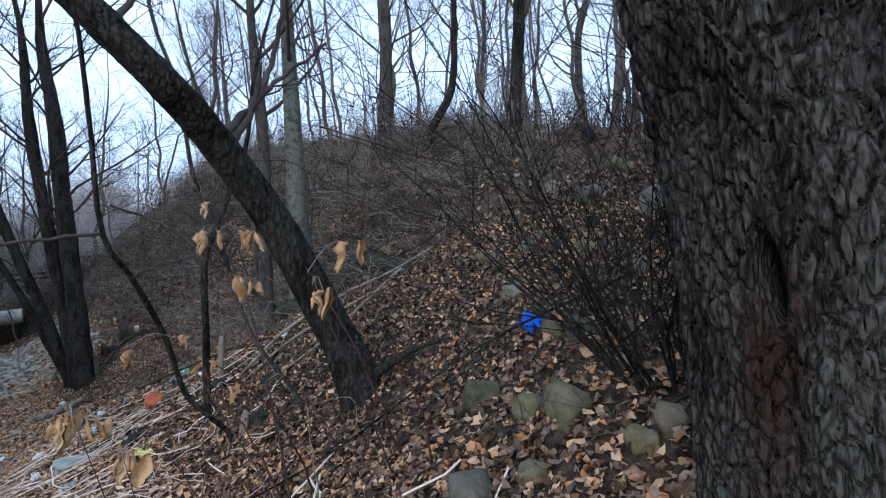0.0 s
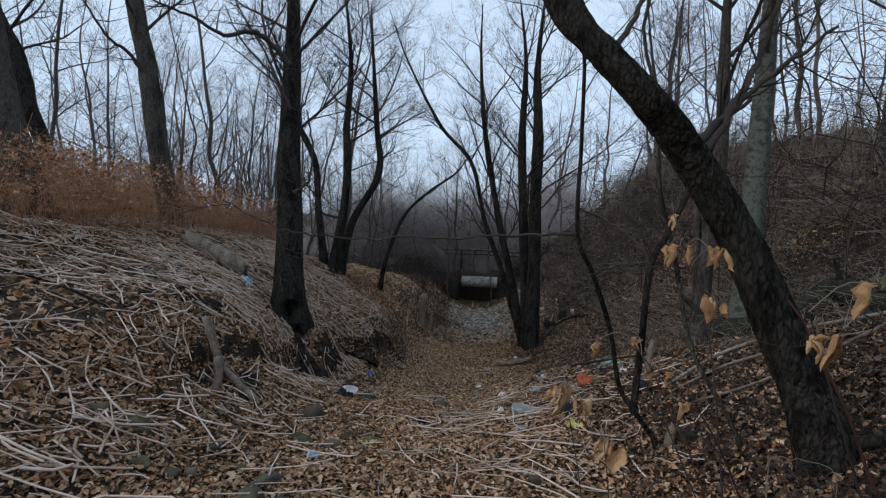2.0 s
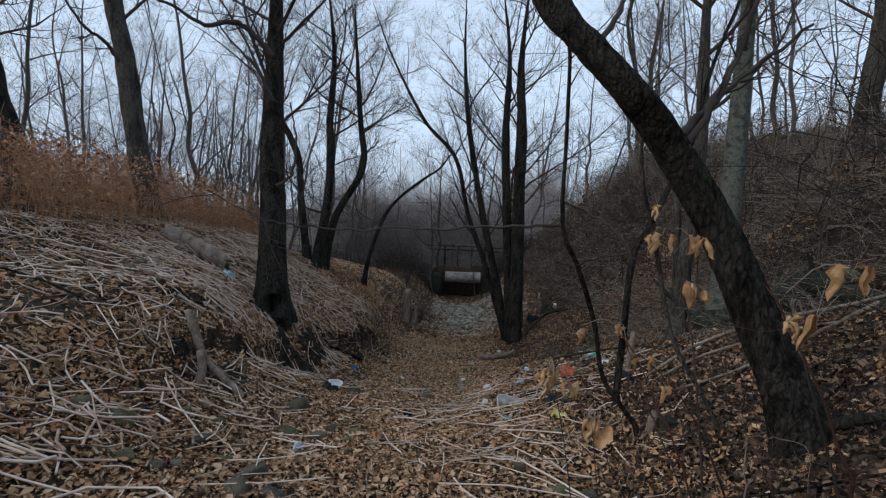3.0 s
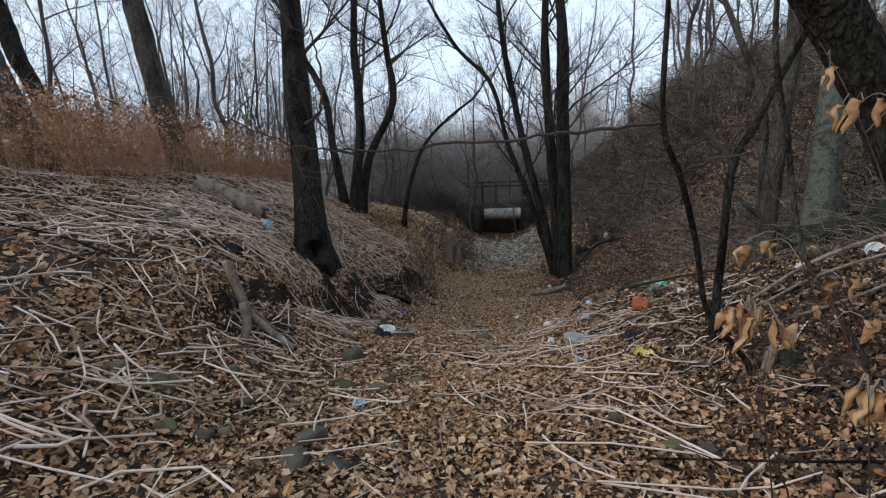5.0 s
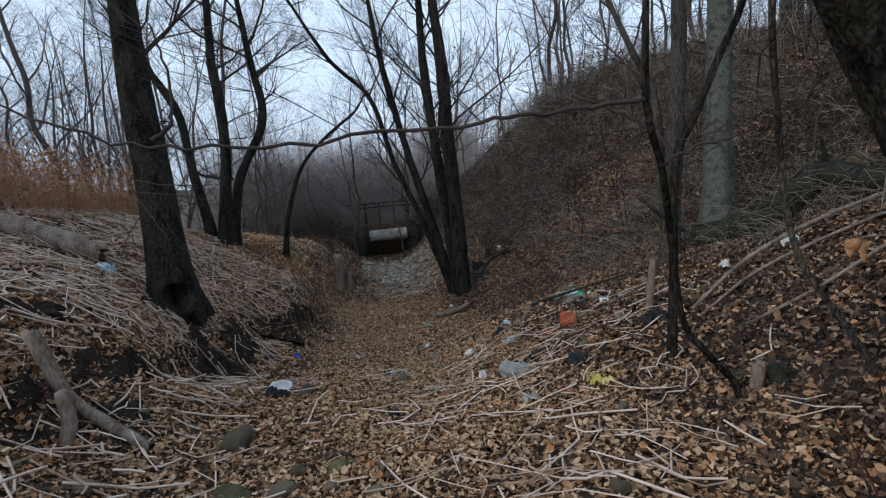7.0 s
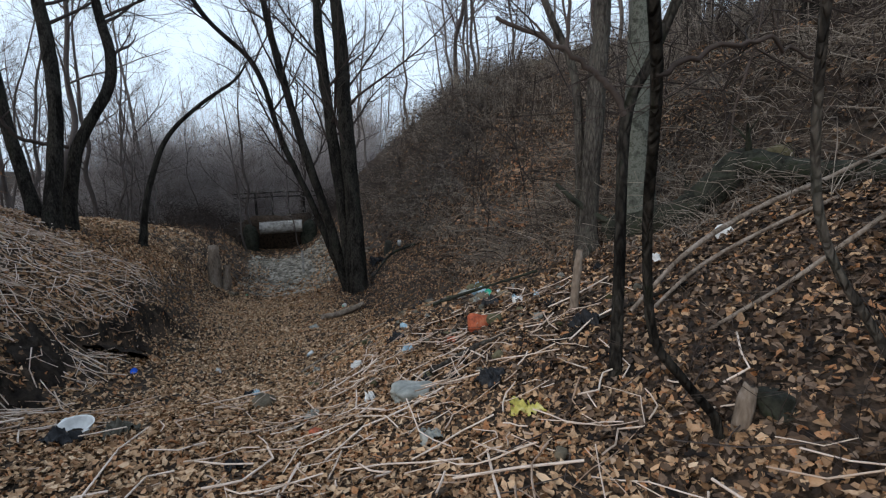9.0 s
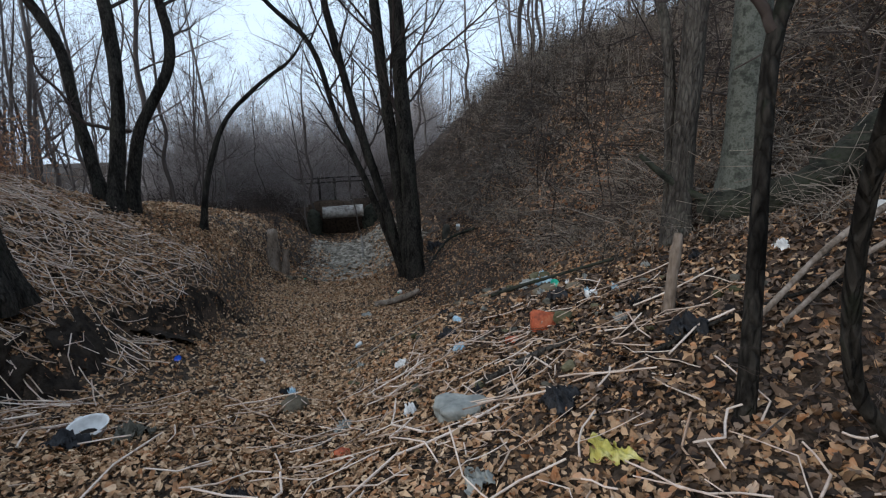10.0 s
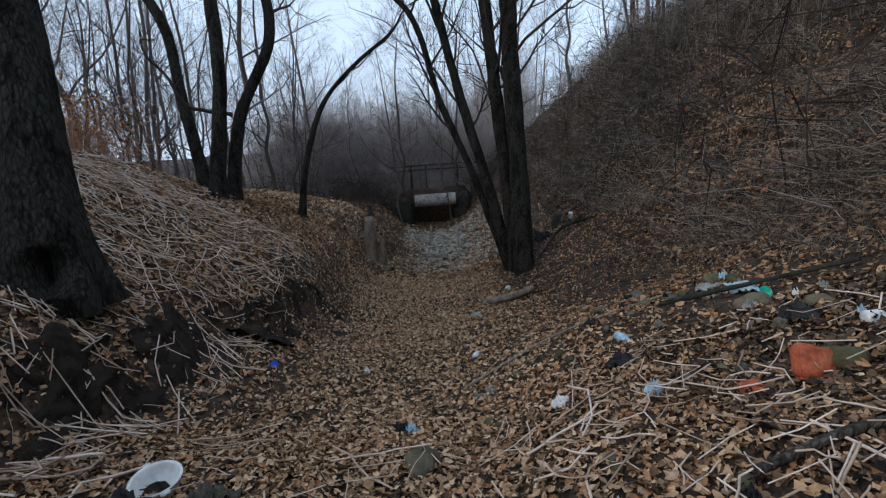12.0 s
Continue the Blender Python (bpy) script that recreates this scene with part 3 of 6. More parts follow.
LEAF_TRIS = np.array([(0, 10, 1), (1, 10, 2), (2, 10, 11), (2, 11, 3), (3, 11, 4), (4, 11, 5), (0, 9, 10), (9, 8, 10), (8, 11, 10), (8, 7, 11), (7, 6, 11), (6, 5, 11)])
FAR_TRIS = np.array([(0, 10, 2), (2, 10, 4), (4, 10, 5), (0, 8, 10), (8, 6, 10), (6, 5, 10)])

# ---- the named trees ----
tree("tree", ((-10.22, 4.34, -0.85), (-10.48, 4.45, 0.49), (-10.70, 4.54, 1.61), (-10.98, 4.60, 2.81)), 0.31, 0.26, "dark smooth-barked tree with flaring hollow roots on the bank", 1, BARK, top=7, limbs=13, first=0.3, kids=(9, 6, 3), flare=1.45, extra=(
         (((-10.9, 4.5, 4.9), (-10.95, 4.0, 5.32), (-11.06, 3.63, 5.42), (-11.21, 3.16, 5.25), (-11.37, 2.59, 5.5), (-11.6, 1.8, 5.7)), 0.075, 0.02, 12),
         (((-10.75, 4.5, 3.9), (-10.9, 4.1, 4.6), (-11.1, 3.5, 5.2), (-11.3, 3.2, 5.9)), 0.035, 0.01, 9),
         (((-10.55, 4.5, 2.0), (-10.5, 4.85, 2.3), (-10.55, 4.95, 3.1), (-10.6, 4.8, 3.9)), 0.04, 0.015, 6)),
     bark=dict(around=110, plate=(0.09, 0.16), depth=0.008, roots=0.35, lobes=0.05, fine=60, hollows=((0.93, -0.36, -0.58, 0.2, 0.2, 0.4), (0.93, -0.2, -0.95, 0.25, 0.12, 0.2))))
for k, (pts, a, b) in enumerate((
        (((-11.20, 14.42, -3.14), (-11.56, 14.79, -0.47), (-12.00, 15.19, 2.54), (-12.32, 15.55, 5.04)), 0.27, 0.22),
        (((-11.51, 14.56, -3.18), (-12.01, 14.82, -0.47), (-12.58, 15.11, 2.62), (-13.02, 15.39, 5.19)), 0.2, 0.16),
        (((-11.83, 14.70, -3.21), (-12.54, 14.68, -0.80), (-13.40, 14.59, 1.86), (-14.40, 14.61, 5.40)), 0.16, 0.11),
        (((-12.2, 15.1, -3.3), (-13.1, 14.7, -0.5), (-13.95, 14.4, 1.6), (-14.7, 14.2, 4.0), (-16.0, 13.5, 5.6)), 0.12, 0.07))):
    tree("tree", pts, a, b, "slender dark stem of a clump of four in the gully", 10 + k, BARK, top=6, limbs=14, first=0.26, kids=(9, 6, 3), withered=160, flare=1.25, group="clump of stems")
tree("tree", ((-16.05, 10.72, -1.42), (-16.09, 11.03, -0.07), (-15.90, 11.65, 1.59), (-15.35, 12.44, 2.63), (-14.66, 13.31, 3.48)), 0.1, 0.04, "thin tree bent over in an arch", 20, BARK, top=1.2, limbs=6, first=0.5, kids=(5, 3))
for k, (pts, a, b) in enumerate((
        (((-15.49, 8.28, -0.43), (-15.66, 8.78, 2.02), (-15.93, 8.98, 3.74), (-16.18, 9.05, 4.89)), 0.165, 0.135),
        (((-15.88, 8.82, -0.51), (-15.91, 9.28, 1.31), (-15.58, 9.98, 2.77), (-15.59, 10.20, 3.66), (-15.96, 10.23, 5.04)), 0.15, 0.11),
        (((-16.50, 8.46, -0.13), (-17.04, 8.45, 1.72), (-17.53, 8.49, 3.56), (-18.46, 8.08, 5.30)), 0.14, 0.11))):
    tree("tree", pts, a, b, "crooked dark tree on the bank's shoulder", 30 + k, BARK, top=5, limbs=14, kids=(9, 7, 3), first=0.4, group="crooked trees on the bank", extra=((((-15.94, 9.12, 1.37), (-16.26, 8.39, 1.52), (-16.35, 8.15, 1.75), (-16.44, 7.92, 2.3), (-16.54, 7.62, 2.71), (-16.55, 7.6, 3.23)), 0.05, 0.02, 7),) if k == 1 else ())
tree("tree", ((-3.50, 9.2, -0.5), (-3.50, 9.28, 0.45), (-3.47, 9.35, 2.0), (-3.45, 9.45, 3.2)), 0.135, 0.12, "straight pale-brown tree at the foot of the hill", 40, BARK_GREY, top=6, limbs=8, first=0.4)
tree("tree", ((-3.62, 9.3, -0.5), (-3.7, 9.4, 1.2), (-3.85, 9.5, 2.2), (-4.2, 9.5, 3.0)), 0.07, 0.055, "thin pale-brown tree beside a thicker one", 41, BARK_GREY, top=3, limbs=7, first=0.4)
tree("tree", ((-2.86, 9.5, 0.0), (-2.90, 9.56, 1.3), (-2.92, 9.62, 2.31), (-2.93, 9.68, 3.2)), 0.21, 0.175, "grey-green lichen-covered tree at the foot of the hill", 42, LICHEN, top=7, limbs=9, first=0.4,
     bark=dict(around=72, plate=(0.06, 0.13), depth=0.008, roots=0.1))
tree("tree", ((-14.8, 3.1, 0.75), (-15.17, 2.76, 2.93), (-15.59, 2.52, 5.36), (-15.94, 2.28, 7.03)), 0.28, 0.22, "straight brown tree on top of the grassy bank", 43, BARK_GREY, top=5, limbs=11, first=0.42, kids=(9, 6, 3), extra=(
    (((-15.5, 2.55, 4.9), (-15.4, 2.1, 5.5), (-15.45, 1.6, 5.85), (-15.5, 1.1, 6.6)), 0.06, 0.02, 9),))
tree("tree", ((-12.75, 0.1, 1.1), (-13.22, -0.29, 3.16), (-13.51, -0.50, 4.37), (-13.71, -0.63, 5.37)), 0.32, 0.27, "thick brown tree on top of the grassy bank", 44, BARK_GREY, top=5, limbs=7, first=0.5)
tree("tree", ((-18.0, 0.9, 1.3), (-18.53, 0.51, 3.0), (-18.98, 0.13, 4.29), (-19.32, -0.12, 5.75), (-19.95, -0.68, 7.19)), 0.23, 0.2, "leaning dark tree behind the grassy bank", 45, BARK, top=4, limbs=9, first=0.4)
tree("tree", ((-2.13, 18.32, 4.0), (-2.01, 18.45, 6.06), (-1.92, 18.57, 7.99), (-1.95, 18.68, 9.92)), 0.27, 0.23, "straight grey tree on the crest of the hill", 46, BARK_GREY, top=5, limbs=10, first=0.3)
tree("tree", ((1.77, 11.16, 2.8), (1.78, 11.24, 4.16), (1.88, 11.31, 5.34), (1.95, 11.38, 6.51)), 0.15, 0.13, "straight dark tree on the stony slope", 47, BARK, top=5, limbs=10, first=0.3)
tree("tree", ((-0.18, 13.36, 3.25), (-0.20, 13.40, 4.00), (0.40, 13.48, 5.22), (0.53, 13.62, 7.56)), 0.13, 0.07, "crooked thin tree on the crest of the hill", 48, BARK, top=3, limbs=9, first=0.35)
tree("leaning_tree", ((-0.77, 4.2, -0.08), (-0.92, 4.32, 0.28), (-1.13, 4.42, 0.65), (-1.52, 4.33, 1.52), (-1.82, 3.95, 2.18), (-1.98, 3.55, 2.55), (-2.32, 3.36, 2.98), (-2.64, 3.28, 3.40)), 0.195, 0.155, "rough-barked tree leaning over the path", 50, BARK, top=3, limbs=5, first=0.8, flare=1.15,
     bark=dict(around=150, plate=(0.045, 0.075), depth=0.014, lobes=0.03, fine=80), extra=(
         (((-1.84, 3.9, 2.2), (-1.75, 4.5, 2.6), (-1.65, 5.0, 3.3), (-1.4, 5.2, 4.6)), 0.045, 0.015, 8),
         (((-1.78, 4.0, 2.1), (-1.6, 4.5, 2.75), (-1.1, 4.9, 3.3)), 0.035, 0.012, 7),
         (((-2.3, 3.38, 2.82), (-2.3, 3.9, 3.5), (-2.35, 4.4, 4.4)), 0.03, 0.012, 7)))
tree("great_tree", ((1.24, 1.44, 0.3), (1.14, 1.53, 1.4), (0.97, 1.63, 2.35), (0.80, 1.68, 3.6)), 0.36, 0.34, "thick old tree with deeply plated bark and a rotten hollow", 51, GREAT_BARK, top=6, limbs=6, first=0.6, flare=1.12,
     bark=dict(around=300, plate=(0.046, 0.105), depth=0.032, lobes=0.025, fine=90, hollows=((-0.77, -0.63, 1.30, 0.034, 0.12, 0.2), (-0.75, -0.66, 1.0, 0.05, 0.24, 0.03), (-0.66, -0.75, 0.68, 0.1, 0.045, 0.05))))
tree("sapling", ((-2.77, 5.32, -0.68), (-2.79, 5.45, 0.23), (-2.80, 5.56, 1.12), (-2.66, 5.62, 1.5), (-2.50, 5.68, 1.95), (-2.3, 5.75, 2.5)), 0.046, 0.028, "forked grey sapling beside the path", 52, BARK, top=1.8, limbs=6, first=0.6, kids=(5, 3), flare=1.1, extra=(
    (((-2.80, 5.56, 1.12), (-2.95, 5.53, 1.36), (-3.2, 5.46, 1.57), (-3.65, 5.27, 1.8)), 0.027, 0.014, 5),
    (((-3.2, 5.46, 1.57), (-3.2, 5.6, 2.1), (-3.05, 5.75, 2.8), (-3.1, 5.8, 3.4)), 0.014, 0.006, 6)))
tree("sapling", ((-1.42, 4.62, -0.32), (-1.62, 4.6, 0.02), (-1.84, 4.54, 0.38), (-1.95, 4.48, 0.75), (-2.02, 4.32, 1.35), (-2.06, 4.0, 1.95), (-2.05, 3.85, 2.6)), 0.022, 0.016, "mottled thin sapling curving up beside the leaning tree", 54, BARK_GREY, top=1.2, limbs=4, first=0.5, kids=(4, 2), flare=1.1)
tree("sapling", ((-2.15, 4.66, -0.6), (-2.4, 4.58, -0.3), (-2.55, 4.5, -0.05), (-2.6, 4.35, 0.51), (-2.59, 3.95, 1.09), (-2.62, 3.67, 1.5), (-2.6, 3.6, 2.4)), 0.027, 0.018, "crooked thin sapling with a long level branch", 53, BARK, top=1.5, limbs=5, first=0.65, kids=(5, 3), flare=1.1, extra=(
    (((-2.62, 3.67, 1.5), (-3.0, 3.3, 1.46), (-3.37, 2.9, 1.41), (-4.04, 2.15, 1.35), (-4.5, 1.65, 1.42), (-4.9, 1.3, 1.65)), 0.014, 0.005, 7),
    (((-2.6, 3.9, 1.12), (-2.3, 4.1, 1.25), (-2.05, 4.3, 1.2)), 0.012, 0.006, 3)))


# ---- ground litter ----
def lay(rng, shapes, x, y, size, lift, tilt):
    """Places shapes on the ground with random heading, tilted a little off the slope."""
    n = len(x)
    up = slope_up(x, y) + rng.normal(0, tilt, (n, 3))
    up /= np.linalg.norm(up, axis=1)[:, None]
    h = rng.normal(0, 1, (n, 3))
    a = h - (h * up).sum(1)[:, None] * up
    a /= np.linalg.norm(a, axis=1)[:, None]
    b = np.cross(up, a)
    w = shapes * size[:, None, None]
    at = np.stack([x, y, terrain(x, y) + lift], 1)
    return at[:, None] + w[..., :1] * a[:, None] + w[..., 1:2] * b[:, None] + w[..., 2:] * up[:, None]


def litter(name, label, rng, u, v, size, mat, lift, tilt=0.25, category="leaf litter", far=False):
    x, y = from_uv(u, v)
    n = len(x)
    w = lay(rng, leaf_shapes(rng, n), x, y, size, lift, tilt)
    s = Soup()
    s.add(w.reshape(-1, 3), ((FAR_TRIS if far else LEAF_TRIS)[None] + 12 * np.arange(n)[:, None, None]).reshape(-1, 3))
    return tagged(part(name, s, mat, smooth=not far), label, category, kind="stuff")


rng = np.random.default_rng(5)


def strew(n, u0, u1, v0, v1):
    return rng.uniform(u0, u1, n), rng.uniform(v0, v1, n)


def sizes(low, high, n):
    """Many small leaves, few large ones."""
    return low + (high - low) * rng.beta(1.6, 3.0, n)


def bare_edge(u, v):
    """Drops most places that lie on the bank's broken black edge."""
    past = v - np.interp(u, SCARP_U, SCARP_V) - 0.1 * np.sin(2.6 * u)
    keep = (past < 0.0) | (past > 0.38) | (u < 5) | (rng.random(len(u)) < 0.45)
    return u[keep], v[keep]


u, v = strew(54000, 0.3, 9.5, -4.5, 1.8)
litter("leaf_litter", "deep layer of curled brown oak and maple leaves", rng, u, v, sizes(0.025, 0.095, len(u)), LEAF, rng.uniform(0.0, 0.035, len(u)), 0.36)
# dull dark colour here covers wet leaves and the big tree's shade alike
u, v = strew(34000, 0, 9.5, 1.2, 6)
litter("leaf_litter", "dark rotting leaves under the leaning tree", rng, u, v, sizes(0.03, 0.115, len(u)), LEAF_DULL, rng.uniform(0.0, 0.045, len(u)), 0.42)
u, v = strew(6500, 0, 9.5, 1.6, 5)
litter("leaf_litter", "paler fallen leaves scattered on the stony slope", rng, u, v, sizes(0.035, 0.11, len(u)), LEAF, rng.uniform(0.02, 0.05, len(u)), 0.42)
u, v = strew(42000, 9.5, 22, -6, 9)
litter("leaf_litter", "brown leaf litter further down the gully", rng, u, v, sizes(0.045, 0.125, len(u)), LEAF, rng.uniform(0.0, 0.03, len(u)), 0.45, far=True)
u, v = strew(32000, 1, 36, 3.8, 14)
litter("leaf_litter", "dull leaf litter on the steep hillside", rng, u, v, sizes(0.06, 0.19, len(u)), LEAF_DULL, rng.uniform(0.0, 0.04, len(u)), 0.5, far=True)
u, v = bare_edge(*strew(30000, 0, 20, -11, -3.2))
litter("leaf_litter", "brown leaf litter on the bank among the stalks", rng, u, v, sizes(0.05, 0.15, len(u)), LEAF, rng.uniform(0.0, 0.06, len(u)), 0.5, far=True)
u, v = rng.uniform(2, 24, 36000), rng.normal(-0.9, 1.3, 36000)
litter("leaf_litter", "pale trodden leaves along the gully floor", rng, u, v, sizes(0.03, 0.10, len(u)), LEAF_PALE, rng.uniform(0.01, 0.04, len(u)), 0.42, far=True)
u, v = strew(16000, -7, 0.4, -8, 7)
litter("leaf_litter", "brown leaf litter on the open ground above the gully", rng, u, v, sizes(0.05, 0.14, len(u)), LEAF, rng.uniform(0.0, 0.03, len(u)), 0.4, far=True)
u, v = strew(8000, 22, 46, -8, 4)
litter("leaf_litter", "far leaf litter on the gully floor", rng, u, v, rng.uniform(0.12, 0.22, len(u)), LEAF, rng.uniform(0.0, 0.02, len(u)), 0.35, far=True)


def stalk_path(rng, length, bends):
    """A dry stalk: straight runs with a kink or two."""
    pts, p, d = [np.zeros(3)], np.zeros(3), np.array([1.0, 0, 0])
    for _ in range(bends + 1):
        run = length / (bends + 1) * rng.uniform(0.6, 1.4)
        for _ in range(2):
            d = unit(d + rng.normal(0, 0.035, 3))
            p = p + d * run / 2
            pts.append(p.copy())
        a = rng.normal(0, 0.6)
        d = unit(np.array([d[0] * math.cos(a) - d[1] * math.sin(a), d[0] * math.sin(a) + d[1] * math.cos(a), d[2] * 0.3]))
    pts = np.array(pts)
    return pts - pts.mean(0)


def stalks(name, label, rng, u, v, lengths, radii, mat, heading=None, spread=1.0, lift=0.03, sides=4, tilt=0.06, category="fallen stalks"):
    x, y = from_uv(u, v)
    up = slope_up(x, y)
    z = terrain(x, y)
    s = Soup()
    for k in range(len(x)):
        n = up[k]
        a0 = rng.uniform(0, 2 * np.pi) if heading is None else heading + rng.normal(0, spread)
        h = np.array([math.cos(a0), math.sin(a0), 0])
        a = unit(h - (h @ n) * n + n * rng.normal(0, tilt))
        b = unit(np.cross(n, a))
        p = stalk_path(rng, lengths[k], int(rng.integers(0, 3)))
        w = np.array([x[k], y[k], z[k]]) + p[:, :1] * a + p[:, 1:2] * b + p[:, 2:] * n
        g = terrain(w[:, 0], w[:, 1])
        w[:, 2] = np.maximum(w[:, 2], g - 0.005) + lift * rng.uniform(0.2, 1.6)
        s.line(w, np.full(len(w), radii[k]), sides)
    return tagged(part(name, s, mat), label, category, kind="stuff")


u, v = bare_edge(*strew(1250, 0.3, 16.8, -9.5, -2.9))
stalks("fallen_stalks", "pale broken stalks matted down the bank", rng, u, v, rng.uniform(0.12, 0.7, len(u)), rng.uniform(0.003, 0.009, len(u)), STRAW, 0.9, 0.9, 0.06, tilt=0.16)
u, v = bare_edge(*strew(760, 0.3, 8.5, -8.5, -2.6))
stalks("fallen_stalks", "thick pale stalks broken and strewn on the bank", rng, u, v, rng.uniform(0.18, 0.75, len(u)), rng.uniform(0.006, 0.012, len(u)), STRAW, 0.6, 0.9, 0.09, tilt=0.14)
u, v = bare_edge(*strew(800, 8, 15.5, -6.8, -2.9))
stalks("fallen_stalks", "pale stalks hanging over the bank's broken edge", rng, u, v, rng.uniform(0.3, 0.9, len(u)), rng.uniform(0.004, 0.008, len(u)), STRAW, 0.75, 0.6, 0.07, tilt=0.14)
u, v = (np.concatenate(q) for q in zip(strew(260, -1, 9.0, -3.4, 1.4), strew(170, 4.2, 8.5, -0.6, 1.9), strew(110, 6.8, 9.5, 0.4, 2.8)))
stalks("fallen_stalks", "pale broken stalks strewn over path and litter", rng, u, v, rng.uniform(0.12, 0.65, len(u)), rng.uniform(0.003, 0.007, len(u)), STRAW, None, 1, 0.09, tilt=0.14)
u, v = strew(700, 6, 18, -11, -5)
stalks("fallen_stalks", "thin dry grass stalks lying on the bank", rng, u, v, rng.uniform(0.3, 1.0, len(u)), rng.uniform(0.003, 0.006, len(u)), STRAW, 0.9, 1.0, 0.05, sides=3, tilt=0.15)
u, v = strew(900, -1, 14, -5, 7)
stalks("twig_litter", "thin dark twigs lying in the leaves", rng, u, v, rng.uniform(0.15, 0.7, len(u)), rng.uniform(0.002, 0.006, len(u)), TWIG, None, 1, 0.04, sides=3, category="twigs")

u, v = bare_edge(*strew(1000, 2, 16, -9, -3.6))
stalks("dry_grass", "matted thin dry grass on the bank", rng, u, v, rng.uniform(0.15, 0.5, len(u)), rng.uniform(0.0015, 0.0035, len(u)), STRAW, 0.8, 1.2, 0.08, sides=3, tilt=0.22, category="dry grass")
u, v = strew(5200, 18, 32, -12, -2.6)
litter("leaf_litter", "pale brown leaves over the mound in the gully", rng, u, v, sizes(0.08, 0.2, len(u)), LEAF_PALE, rng.uniform(0.01, 0.05, len(u)), 0.4, far=True)

# single long stalks lying across the path, each a thing of its own
for k in range(120):
    L = rng.uniform(0.25, 1.0) if k % 3 else rng.uniform(0.6, 1.2)
    p = stalk_path(rng, L, int(rng.integers(0, 3)))
    uu, vv = (rng.uniform(0.8, 5.2), rng.uniform(-4.2, 1.6)) if k % 4 else (rng.uniform(5, 9.0), rng.uniform(-3.6, 2.6))
    cx, cy = (float(q) for q in from_uv(uu, vv))
    a = rng.uniform(0, 6.28)
    turn = np.array([[math.cos(a), -math.sin(a), 0], [math.sin(a), math.cos(a), 0], [0, 0, 1]])
    w = p @ turn.T
    w[:, :2] += (cx, cy)
    w[:, 2] = terrain(w[:, 0], w[:, 1]) + 0.045 + rng.uniform(0, 0.035)
    mid = np.array([cx, cy, float(terrain(cx, cy)[0])])
    s = Soup()
    r = rng.uniform(0.0045, 0.009)
    w = smooth_path(w, len(w)) - mid
    s.add(*tube(w, np.full(len(w), r), 6))
    ob = part("fallen_stalk", s, STRAW)
    ob.location = mid
    tagged(ob, "pale dry hollow stalk lying broken on the leaves", "stalk", "broken stalks on the path")


# ---- brush ----
def thicket(name, label, rng, u, v, height, mat, stems=3, radius=0.004, arch=0.5, sides=3, category="brush", side_twigs=2):
    """Thin arching stems that rise from the ground at every place."""
    x, y = from_uv(u, v)
    z = terrain(x, y)
    s = Soup()
    for k in range(len(x)):
        for _ in range(stems):
            h = height[k] * rng.uniform(0.5, 1.1)
            a = rng.uniform(0, 2 * np.pi)
            out = np.array([math.cos(a), math.sin(a), 0]) * h * arch * rng.uniform(0.2, 1.3)
            t = np.linspace(0, 1, 5)[:, None]
            bend = rng.normal(0, 0.06 * h, (5, 3)) * t
            p = np.array([x[k], y[k], z[k] - 0.03]) + out * t**1.6 + np.array([0, 0, h]) * (t - 0.35 * arch * t**2.5) + bend
            s.line(p, np.linspace(radius, radius * 0.4, 5), sides)
            for _ in range(side_twigs):
                i = int(rng.integers(2, 5))
                q = p[i] + np.linspace(0, 1, 3)[:, None] * rng.normal(0, 0.25, 3) * h * np.array([1, 1, 0.8])
                s.line(q, np.full(3, radius * 0.5), 3)
    return tagged(part(name, s, mat), label, category, kind="stuff")


u, v = strew(2300, 6, 34, 4.5, 13)
thicket("hillside_brush", "tangled bare brambles and vines on the hillside", rng, u, v, rng.uniform(0.3, 1.1, len(u)), VINE, 3, 0.008, 1.4, side_twigs=3)
u, v = strew(700, 7, 16, 3.6, 8)
thicket("hillside_brush", "pale tangled vines at the foot of the hill", rng, u, v, rng.uniform(0.3, 0.8, len(u)), VINE, 3, 0.004, 1.6)
cu, cv = strew(150, 6, 34, 4.6, 12)
k = rng.integers(0, 150, 1500)
u, v = cu[k] + rng.normal(0, 0.45, 1500), cv[k] + rng.normal(0, 0.45, 1500)
thicket("hillside_brush", "clumps of dark bramble and fallen twigs on the hillside", rng, u, v, rng.uniform(0.2, 1.0, len(u)), TWIG, 2, 0.011, 1.3, side_twigs=4)
cu, cv = strew(90, 8, 30, 4.6, 12)
k = rng.integers(0, 90, 900)
u, v = cu[k] + rng.normal(0, 0.4, 900), cv[k] + rng.normal(0, 0.4, 900)
thicket("hillside_brush", "pale arching vine clumps on the hillside", rng, u, v, rng.uniform(0.4, 1.4, len(u)), VINE, 3, 0.008, 1.7, side_twigs=2)
u, v = strew(110, 8, 34, 4.8, 12)
thicket("hillside_brush", "thin upright saplings on the hillside", rng, u, v, rng.uniform(1.5, 4.0, len(u)), TWIG, 1, 0.022, 0.22, side_twigs=9)
u, v = strew(2200, 6, 32, 4.2, 12)
litter("leaf_litter", "brighter brown leaves in patches on the hillside", rng, u, v, sizes(0.08, 0.22, len(u)), LEAF, rng.uniform(0.02, 0.06, len(u)), 0.5, far=True)
u, v = strew(1700, 6, 45, 8.5, 15)
thicket("hillside_brush", "tall bare shrubs along the hill's crest", rng, u, v, rng.uniform(0.6, 2.4, len(u)), VINE, 2, 0.008, 0.3, side_twigs=3)
u, v = strew(500, 2, 16, 8, 15)
